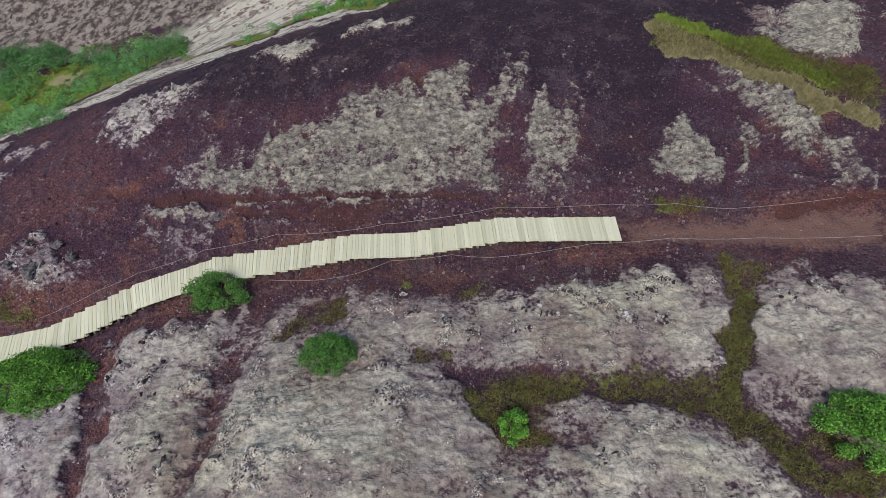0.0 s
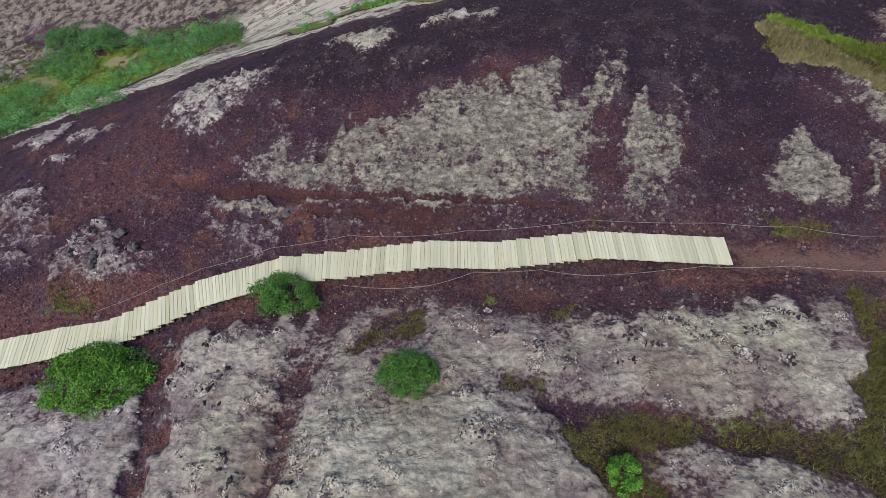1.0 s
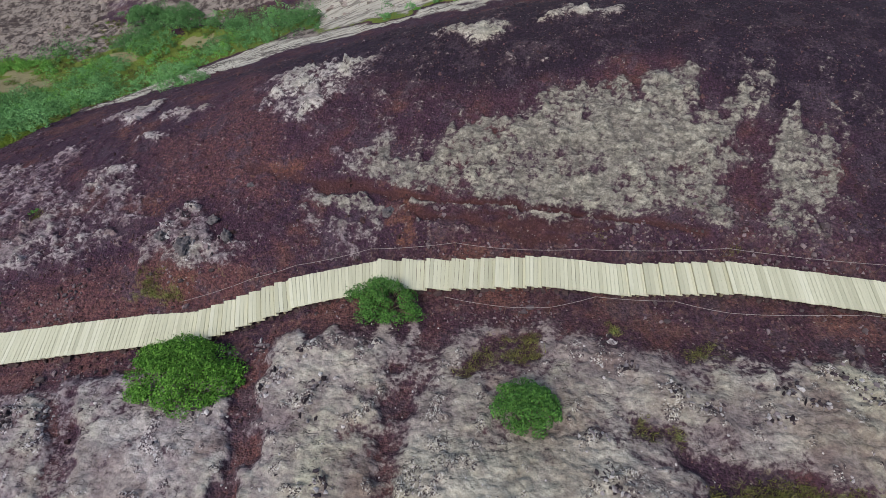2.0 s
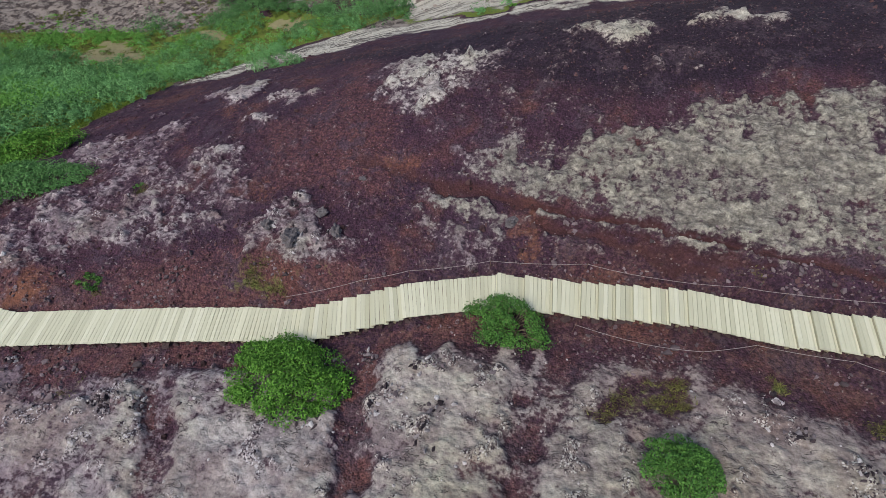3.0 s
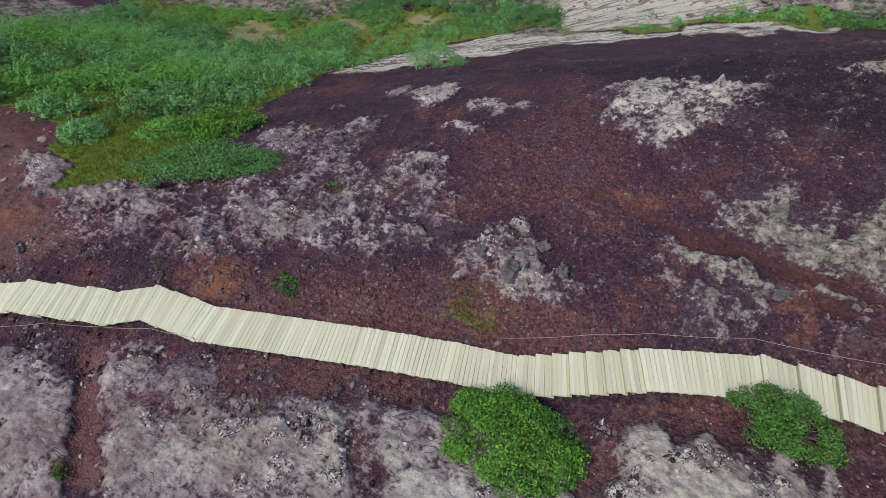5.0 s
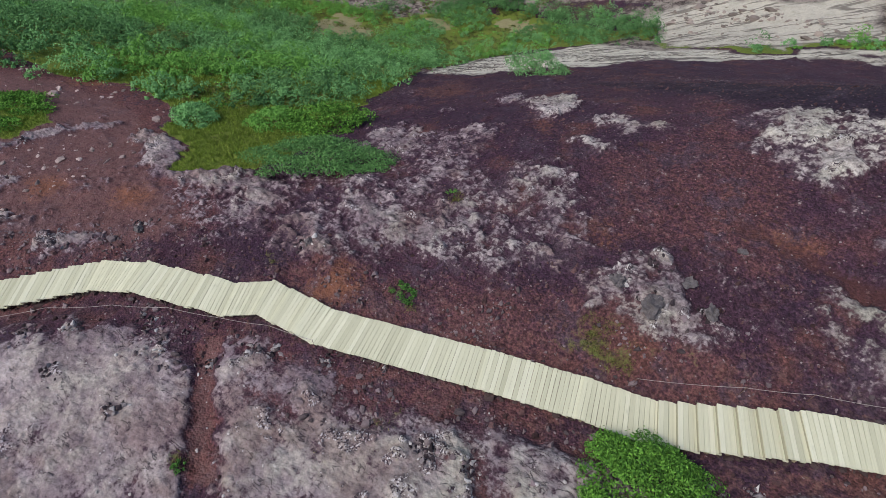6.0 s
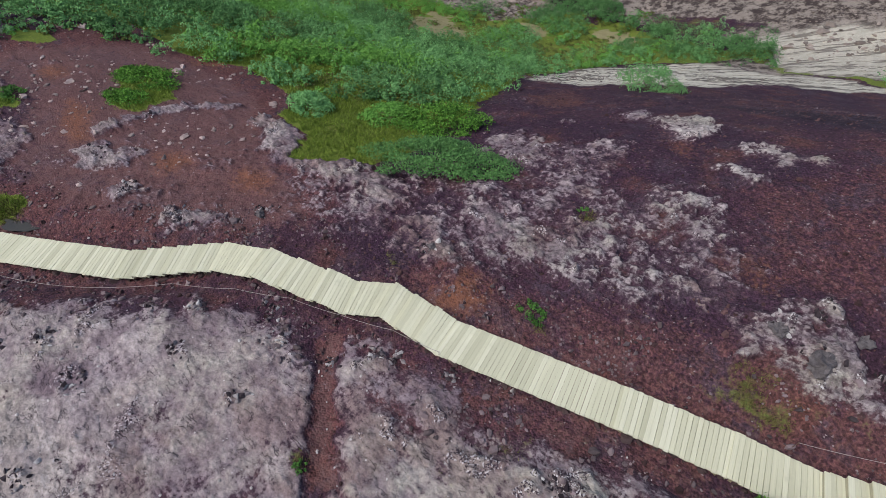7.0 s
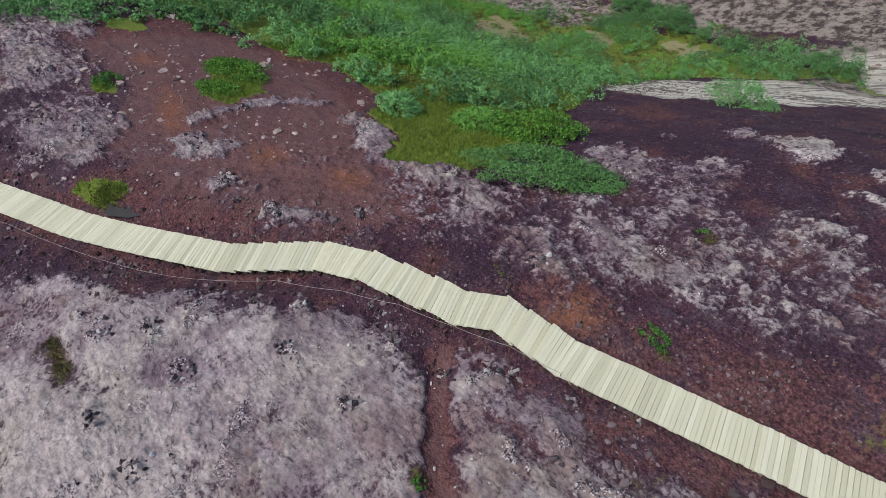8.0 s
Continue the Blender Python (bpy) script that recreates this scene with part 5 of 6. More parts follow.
def lie(x, y, *kinds):
    """Height of the built ground at these places, and of the named covers, between its grid points."""
    x, y, xs, ys = np.asarray(x, float), np.asarray(y, float), SHEET["xs"], SHEET["ys"]
    i = np.clip(np.searchsorted(xs, x) - 1, 0, len(xs) - 2)
    j = np.clip(np.searchsorted(ys, y) - 1, 0, len(ys) - 2)
    u, v = (x - xs[i]) / (xs[i + 1] - xs[i]), (y - ys[j]) / (ys[j + 1] - ys[j])
    got = []
    for kind in ("z", *kinds):
        f = SHEET[kind]
        got.append((f[j, i] * (1 - u) + f[j, i + 1] * u) * (1 - v) + (f[j + 1, i] * (1 - u) + f[j + 1, i + 1] * u) * v)
    return got if kinds else got[0]


def foot(x, y):
    return float(lie(x, y))


# ---- the ground: one sheet, finest where the camera passes ----
def spread(low, high, cell, mid_low, mid_high, far):
    """Places of grid lines: finest from low to high, coarser beyond, wide towards the horizon."""
    line = list(np.arange(low, high, cell))
    for side, mid in ((1, mid_high), (-1, mid_low)):
        at, gap = line[-1] if side > 0 else line[0], cell
        while abs(at) < far:
            if side * at < side * mid:
                gap = min(gap * 1.03, 0.34)
            else:
                gap *= 1.15
            at += side * gap
            line.append(at) if side > 0 else line.insert(0, at)
    return np.array(line)


def ground():
    xs, ys = spread(-36, 16, 0.068, -82, 24, 1600), spread(-4.5, 19, 0.068, -12, 72, 1600)
    x, y = [v.ravel() for v in np.meshgrid(xs, ys)]
    z, c = surface(x, y)
    SHEET.update(xs=xs, ys=ys, z=z.reshape(len(ys), len(xs)), **{k: v.reshape(len(ys), len(xs)) for k, v in c.items()})
    index = np.arange(len(x)).reshape(len(ys), len(xs))
    faces = np.stack([index[:-1, :-1], index[:-1, 1:], index[1:, 1:], index[1:, :-1]], -1).reshape(-1, 4)
    data = mesh_of("ground", np.stack([x, y, z], -1), faces, GROUND)
    for name, kinds in (("cover_a", ("raw", "grass", "turf")), ("cover_b", ("red", "rust", "path")), ("cover_c", ("straw", "beige", "dark")), ("cover_d", ("crest", "pale", "olive")), ("cover_e", ("crumb", "warm", "lilac")), ("cover_f", ("cut", "lip", "crisp"))):
        layer = data.color_attributes.new(name, "FLOAT_COLOR", "POINT")
        layer.data.foreach_set("color", np.stack([*[c[k] for k in kinds], np.ones(len(x))], -1).astype(np.float32).ravel())
    ob = new("ground", data)
    tagged(ob, "uneven volcanic ground of dark red cinders and grey moss", "ground", kind="structure")


ground()


# ---- the boardwalk ----
def plank_mesh():
    bm = bar(1, 1, 1, 0.0)
    top = [e for e in bm.edges if all(v.co.z > 0 for v in e.verts) and abs(e.verts[0].co.y - e.verts[1].co.y) > 0.5]
    bmesh.ops.bevel(bm, geom=top, offset=0.045, segments=1, affect="EDGES")
    data = bpy.data.meshes.new("plank")
    bm.to_mesh(data)
    bm.free()
    data.materials.append(PLANK)
    return data


PLANK_DATA = plank_mesh()
dice = random.Random(4)


def wedge(corners_of):
    """A plank that is wider at one end, from its four top corners."""
    bm = bmesh.new()
    top = [bm.verts.new(p) for p in corners_of]
    low = [bm.verts.new(Vector(p) - Vector((0, 0, 0.032))) for p in corners_of]
    bm.faces.new(top)
    bm.faces.new(low[::-1])
    for k in range(4):
        bm.faces.new((top[k], low[k], low[(k + 1) % 4], top[(k + 1) % 4]))
    bmesh.ops.recalc_face_normals(bm, faces=bm.faces)
    return bm


def lay_deck(thing, far0, near0, far1, near1, count):
    """Planks on two bearers and short posts, between two lines across the walk."""
    origin = thing.location
    way = (far1 + near1 - far0 - near0) / 2
    under = way.normalized() * 0.035
    far0, near0 = far0 - under, near0 - under
    for k in range(count):
        s, e = (k + 0.01 + dice.uniform(0, 0.04)) / count, (k + 0.99 - dice.uniform(0, 0.04)) / count
        f0, f1, n0, n1 = far0.lerp(far1, s), far0.lerp(far1, e), near0.lerp(near1, s), near0.lerp(near1, e)
        slack = dice.uniform(-0.015, 0.015)
        across = (n0 + n1 - f0 - f1).normalized()
        drop = Vector((0, 0, dice.uniform(0, 0.006)))
        f0, f1, n0, n1 = [p + across * slack - drop - origin for p in (f0, f1, n0, n1)]
        if abs((f1 - f0).length - (n1 - n0).length) > 0.012:
            part("plank", (wedge((f0, f1, n1, n0)), PLANK), thing)
            continue
        y = (n0 + n1 - f0 - f1) / 2
        x = (f1 + n1 - f0 - n0) / 2
        z = x.cross(y).normalized()
        x = y.cross(z).normalized() * x.length
        mid = (f0 + f1 + n0 + n1) / 4 - Vector((0, 0, 0.016))
        m = Matrix.Translation(mid) @ Matrix((x.normalized(), y.normalized(), x.cross(y).normalized())).transposed().to_4x4()
        part("plank", PLANK_DATA, thing, m=m @ Matrix.Diagonal((x.length, y.length, 0.032, 1)))
    a, b = far1.lerp(near1, 0.01) - origin, far1.lerp(near1, 0.99) - origin
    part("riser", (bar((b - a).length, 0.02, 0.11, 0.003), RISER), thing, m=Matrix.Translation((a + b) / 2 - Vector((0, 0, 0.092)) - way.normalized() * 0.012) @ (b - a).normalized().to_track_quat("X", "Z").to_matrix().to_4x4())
    for side in (0.09, 0.91):
        a, b = far0.lerp(near0, side) - origin, far1.lerp(near1, side) - origin
        along = (b - a).normalized()
        turn = along.to_track_quat("X", "Z").to_matrix().to_4x4()
        part("bearer", (bar(max((b - a).length - 0.03, 0.1), 0.05, 0.1, 0.004), BEARER), thing, m=Matrix.Translation((a + b) / 2 - Vector((0, 0, 0.084))) @ turn)
        for s in (0.08, 0.92) if way.length > 1.2 else (0.5,):
            p = a.lerp(b, s) - Vector((0, 0, 0.12))
            tall = max(p.z + origin.z - foot(p.x + origin.x, p.y + origin.y) + 0.08, 0.06)
            part("post", (bar(0.08, 0.08, tall, 0.005), BEARER), thing, m=Matrix.Translation((p.x, p.y, p.z - tall / 2)))


def flat_across(k):
    kind, x0, y0, z0, x1, y1, z1, treads = RUNS[k]
    way = Vector((x1 - x0, y1 - y0, 0)).normalized()
    return Vector((-way.y, way.x, 0))


def boardwalk():
    for k, (kind, x0, y0, z0, x1, y1, z1, treads) in enumerate(RUNS):
        here = flat_across(k)
        ends = []
        for other in (k - 1, k + 1):
            lean = (here + flat_across(other)).normalized() if 0 <= other < len(RUNS) else here
            ends.append(lean * WIDE / max(lean.dot(here), 0.5))
        thing = new("boardwalk_steps" if treads > 1 else "boardwalk_deck")
        thing.location = ((x0 + x1) / 2, (y0 + y1) / 2, min(z0, z1) - 0.3)
        far0, far1 = Vector((x0, y0, 0)), Vector((x1, y1, 0))
        near0, near1 = far0 + ends[0], far1 + ends[1]
        long = (far1 - far0).length
        if treads > 1:
            tagged(thing, "low boardwalk steps of pale new pine planks on cinder slope", "steps", "runs of the boardwalk")
            for t in range(treads):
                s, e = t / treads, (t + 1) / treads + 0.03 / long
                z = z0 + (z1 - z0) * t / (treads - 1)
                low, high = Vector((0, 0, z - 0.024)), Vector((0, 0, z + 0.026))
                lay_deck(thing, far0.lerp(far1, s) + low, near0.lerp(near1, s) + low, far0.lerp(far1, e) + high, near0.lerp(near1, e) + high, max(2, round(long / treads / 0.116)))
        else:
            tagged(thing, "straight boardwalk deck of pale new pine planks above red cinders", "boardwalk", "runs of the boardwalk")
            low, high = Vector((0, 0, z0)), Vector((0, 0, z1))
            lay_deck(thing, far0 + low, near0 + low, far1 + high, near1 + high, round(long / 0.117))


# ---- bushes ----
def leaf_cloud(places, size, seed, tilt=0.9, narrow=0.5, out=None):
    """Four-cornered leaves, folded a little, at places, facing out: vertices and faces."""
    rng = np.random.default_rng(seed)
    n = len(places)
    normal = rng.normal(size=(n, 3)) * tilt + np.array([0, 0, 1.0]) * (1.0 if out is None else 0.35)
    if out is not None:
        normal += out
    normal /= np.linalg.norm(normal, axis=1)[:, None]
    way = np.cross(normal, rng.normal(size=(n, 3)))
    way /= np.linalg.norm(way, axis=1)[:, None] + 1e-9
    side = np.cross(normal, way)
    s = (size * rng.uniform(0.6, 1.35, n))[:, None]
    verts = np.stack([places - way * s * 0.5, places + side * s * narrow * 0.5 + normal * s * 0.1, places + way * s * 0.5, places - side * s * narrow * 0.5 + normal * s * 0.1], 1)
    return verts.reshape(-1, 3), np.arange(4 * n).reshape(-1, 4)


def crown_places(wide, deep, tall, count, lobes, seed, uneven=0.09):
    """Places of leaves over a low crown of many lobes with an uneven rim, round the origin, and the ways they face."""
    rng = np.random.default_rng(seed)
    r, turn = np.sqrt(rng.uniform(0, 1.05, lobes)), rng.uniform(0, 2 * np.pi, lobes)
    size = rng.uniform(0.15, 0.31, lobes)
    rim = 1 + uneven * np.sin(2 * turn + seed) + 0.7 * uneven * np.sin(3 * turn + 2.3 * seed) + 0.4 * uneven * np.sin(7 * turn + seed)
    centre = np.stack([r * np.cos(turn) * rim * (1 - 0.5 * size), r * np.sin(turn) * rim * (1 - 0.5 * size), 0.2 + 0.58 * np.maximum(1 - r ** 2, 0) * rng.uniform(0.35, 1.35, lobes)], 1)
    pick = rng.integers(0, lobes, count)
    way = rng.normal(size=(count, 3))
    way /= np.linalg.norm(way, axis=1)[:, None]
    way[:, 2] = np.where(rng.uniform(size=count) < 0.8, np.abs(way[:, 2]), way[:, 2])
    p = centre[pick] + way * (size[pick] * np.cbrt(rng.uniform(0.3, 1.15, count)) * rng.choice([1.0, 1.3], count, p=[0.92, 0.08]))[:, None]
    p[:, 2] = np.maximum(p[:, 2], 0.03)
    return p * np.array([wide, deep, tall]), way


def bush(name, label, x, y, wide, deep, tall, leaves, size, material, seed, group="", twigs=14, sparse=False, turn=0.0, lobes=46, uneven=0.09):
    """A low bush: thin stems from one root, and a crown of single leaves."""
    thing = tagged(new(name), label, "bush", group)
    thing.location = (x, y, foot(x, y) - 0.03)
    thing.rotation_euler = (0, 0, radians(turn))
    places, out = crown_places(wide, deep, tall, leaves, lobes, seed, uneven)
    rng = np.random.default_rng(seed + 5)
    for k in range(twigs):
        tip = Vector(places[rng.integers(0, leaves)]) * (1.12 if sparse else 0.97)
        root = Vector((tip.x * 0.15, tip.y * 0.15, 0))
        bend = root.lerp(tip, 0.5) + Vector((0, 0, 0.12 * tall))
        part("stem", (tube([root, bend, tip], [0.016, 0.010, 0.004], 4), BARK), thing)
    part("crown", mesh_of("crown", *leaf_cloud(places, size, seed + 1, 0.7, 0.5, out), material), thing)
    return thing


boardwalk()
bush("birch_bush", "broad bright green birch bush crowding the boardwalk edge", -13.55, 7.85, 1.75, 1.2, 1.0, 22000, 0.075, LEAF_BRIGHT, 124, lobes=60, uneven=0.04)
bush("willow_bush", "dark green willow bush with bare twigs over the boardwalk", -8.2, 10.95, 1.2, 0.85, 1.2, 9000, 0.066, LEAF_MID, 22, twigs=70, sparse=True)
bush("birch_bush", "rounded green birch bush between grey moss hummocks", -3.65, 8.05, 0.92, 0.68, 0.85, 9000, 0.065, LEAF_MID, 29, lobes=60, uneven=0.04)
bush("birch_bush", "small upright green bush in a grassy gully", 1.95, 5.5, 0.5, 0.48, 0.95, 3800, 0.065, LEAF_BRIGHT, 24, lobes=26)
bush("birch_bush", "broad green birch bush beside a grassy gully", 11.8, 5.5, 1.35, 1.1, 1.15, 14000, 0.072, LEAF_BRIGHT, 25, uneven=0.04)
bush("willow_bush", "wide low willow bush at the edge of green turf", -28.4, 12.3, 2.75, 1.2, 1.0, 16000, 0.085, LEAF_TURF, 26, turn=33, lobes=60)
bush("willow_bush", "bright green bush on green turf", -31.0, 15.3, 2.0, 1.3, 1.0, 8000, 0.1, LEAF_BRIGHT, 27, turn=30)
bush("willow_bush", "bright green bush on green turf", -33.2, 14.2, 1.5, 1.0, 0.7, 5000, 0.1, LEAF_SCRUB, 34, turn=30)
bush("willow_bush", "grey-green willow bush on the far cinder edge", -28.3, 30.3, 2.1, 1.4, 1.6, 4200, 0.12, LEAF_GREY, 28, twigs=40, sparse=True)
bush("willow_bush", "pale green willow bush at the turf's edge", -37.0, 12.2, 1.3, 1.0, 0.8, 5000, 0.1, LEAF_GREY, 29)
bush("willow_bush", "low spreading bright green bush on red cinders", -44.6, 7.9, 2.1, 1.0, 0.5, 6000, 0.1, LEAF_BRIGHT, 30, turn=30)
bush("willow_bush", "low spreading bright green bush on red cinders", -43.2, 6.3, 1.3, 0.7, 0.32, 2800, 0.1, LEAF_BRIGHT, 35, turn=30)
bush("willow_bush", "thin low green bush on mossy ground", -46.9, 2.6, 0.9, 0.6, 0.32, 1500, 0.09, LEAF_MID, 31)

bush("willow_bush", "dark rounded willow bush standing alone in the valley", -46.2, 56.6, 2.7, 2.3, 2.2, 8000, 0.15, LEAF_DEEP, 32)
bush("willow_bush", "dark rounded willow bush on the valley floor", -52.6, 58.2, 2.3, 2.0, 1.9, 6500, 0.15, LEAF_DEEP, 33)
bush("green_shrub", "small bright green tuft beside the boardwalk", -21.6, 9.05, 0.5, 0.35, 0.2, 900, 0.06, LEAF_MID, 41, "green tufts", twigs=5, lobes=20)
bush("green_shrub", "small green tuft in grey moss", -22.9, 2.1, 0.2, 0.15, 0.16, 400, 0.05, LEAF_MID, 42, "green tufts", twigs=4, lobes=10)
bush("green_shrub", "small green tuft on bare cinders", -22.7, 13.2, 0.3, 0.22, 0.12, 260, 0.06, LEAF_MID, 43, "green tufts", twigs=4, lobes=12)

# scrub of the valley
SCRUB = corners("-57,7.5 -52.7,10.5 -47.2,10.7 -44,13 -39.5,12.5 -37.5,14 -34,15.5 -31.5,17.5 -33.5,22 -36.5,28.5 -38.5,35 -36.5,44 -36,47 -40,58 -41,60 -47,60.5 -56,61 -66,60 -80,50 -80,12")
STRIP = corners("-39,44.5 -35.5,45.5 -31,47.6 -25.5,46.9 -19,46.2 -13,48.5 -2,50.2 -2,53.5 -8,53.5 -12,52.3 -15,50.2 -19,47.9 -21.4,46.8 -26.4,48.6 -27,53.5 -30,55.8 -36,56.5 -43,57.5")
MARGIN = corners("-60,0.4 -58,-0.6 -55.4,1.5 -53,4.8 -52.2,6.8 -49.9,9.2 -46.8,10.2 -46,13 -56,14 -62,12")


def scrub():
    rng = np.random.default_rng(77)
    kinds = [("grey", LEAF_GREY), ("deep", LEAF_DEEP), ("bright", LEAF_SCRUB), ("olive", LEAF_OLIVE)]
    spots = {k: [] for k, _ in kinds}
    x, y = rng.uniform(-84, 0, 6600), rng.uniform(0, 59, 6600)
    inside = np.maximum(np.maximum(depth_in(SCRUB, x, y, True), depth_in(STRIP, x, y, True)), depth_in(MARGIN, x, y, True)) > 0.2
    clearing = fbm(x, y, 7, 3, 91)
    bare_x, bare_y = x[inside & (clearing > -0.05)], y[inside & (clearing > -0.05)]
    keep = inside & ((depth_in(STRIP, x, y, True) > 0) | (clearing < np.where(y > 42, -0.02, np.where(y > 34, 0.2, 0.45))))
    x, y, tone = x[keep], y[keep], fbm(x[keep], y[keep], 9, 2, 95)
    z, straw, stony = lie(x, y, "straw", "beige")
    open_ground = (straw < 0.3) & (stony < rng.uniform(0.2, 0.8, len(x)))
    x, y, z, tone = x[open_ground], y[open_ground], z[open_ground], tone[open_ground]
    model = [crown_places(1, 1, 1, 230, 11, 300 + k, 0.1) for k in range(8)]
    verts, faces_out = {k: [] for k, _ in kinds}, {k: [] for k, _ in kinds}
    for px, py, pz, t in zip(x, y, z, tone):
        kind = "bright" if t + rng.normal() * 0.15 < -0.22 else "deep" if t + rng.normal() * 0.25 > (0.0 if py > 38 else 0.2) else "grey"
        big = rng.uniform(0.35, 0.9) + 1.1 * rng.uniform() ** 4 + (0.35 if py > 38 and kind == "deep" else 0.0)
        big *= 0.6 if px > -27 and py > 43 else 1.0
        p, way = model[rng.integers(0, 8)]
        a = rng.uniform(0, 6.28)
        turned = [np.stack([q[:, 0] * np.cos(a) - q[:, 1] * np.sin(a), q[:, 0] * np.sin(a) + q[:, 1] * np.cos(a), q[:, 2]], 1) for q in (p, way)]
        p = turned[0] * np.array([1.05 * big, 1.05 * big, rng.uniform(0.75, 1.7) * big]) + (px, py, pz - 0.05)
        faces_out[kind].append(turned[1])
        verts[kind].append(p)
    bare_z, straw = lie(bare_x, bare_y, "straw")
    thin = straw < rng.uniform(0.3, 1.3, len(straw))
    for px, py, pz in zip(bare_x[thin], bare_y[thin], bare_z[thin]):
        p, way = model[rng.integers(0, 8)]
        big, kind = rng.uniform(0.25, 0.7), "olive" if rng.uniform() < 0.75 else "bright"
        verts[kind].append(p[:70] * np.array([big, big, 0.45 * big]) + (px, py, pz - 0.03))
        faces_out[kind].append(way[:70])
    words = {"grey": "grey-green willow scrub filling the valley", "deep": "dark green birch scrub in the valley", "bright": "bright green low scrub in the valley", "olive": "low olive heath between the willows"}
    for k, (kind, material) in enumerate(kinds):
        if verts[kind]:
            data = mesh_of("valley_scrub", *leaf_cloud(np.concatenate(verts[kind]), 0.155, 500 + k, 0.45, 0.42, np.concatenate(faces_out[kind])), material)
            tagged(new("valley_scrub", data), words[kind], "scrub", kind="stuff")


scrub()


# ---- stones, cushions and blades ----
def lump_models(count, seed, flat=0.75, jag=0.25, sides=20):
    models = []
    rng = np.random.default_rng(seed)
    for k in range(count):
        bm = bmesh.new()
        (bmesh.ops.create_icosphere(bm, subdivisions=1, radius=1) if sides > 8 else (bmesh.ops.create_cone(bm, cap_ends=True, segments=5, radius1=1, radius2=0.55, depth=1.3), bmesh.ops.triangulate(bm, faces=bm.faces)))
        bm.verts.ensure_lookup_table()
        v = np.array([w.co[:] for w in bm.verts]) * rng.uniform(1 - jag * 1.1, 1 + jag, (len(bm.verts), 1)) * np.array([1, rng.uniform(0.95 - jag * 1.2, 1), flat])
        f = np.array([[w.index for w in face.verts] for face in bm.faces])
        bm.free()
        models.append((v, f))
    return models


COVERS = ("moss", "grass", "turf", "straw", "path", "raw", "red", "beige", "crumb")


def covers_at(x, y):
    return dict(zip(COVERS, lie(x, y, *COVERS)[1:]))


def scatter(name, label, category, x, y, size, material, seed, sink=0.3, flat_shade=True, flat=0.75, jag=0.25, sides=20):
    """Many small lumps lying on the ground, joined."""
    rng = np.random.default_rng(seed)
    models = lump_models(10, seed, flat, jag, sides)
    z = lie(x, y)
    verts, faces, base = [], [], 0
    for k, (v, f) in enumerate(models):
        sel = np.arange(len(x)) % 10 == k
        n = sel.sum()
        a = rng.uniform(0, 6.28, n)
        cos, sin = np.cos(a)[:, None], np.sin(a)[:, None]
        s = size[sel][:, None]
        p = np.stack([(v[:, 0] * cos - v[:, 1] * sin) * s + x[sel][:, None], (v[:, 0] * sin + v[:, 1] * cos) * s + y[sel][:, None], (v[:, 2] + flat * (1 - 2 * sink)) * s + z[sel][:, None]], -1)
        verts.append(p.reshape(-1, 3))
        faces.append((f[None] + (np.arange(n) * len(v))[:, None, None]).reshape(-1, 3) + base)
        base += n * len(v)
    data = mesh_of(name, np.concatenate(verts), np.concatenate(faces), material, flat_shade)
    tagged(new(name, data), label, category, kind="stuff")


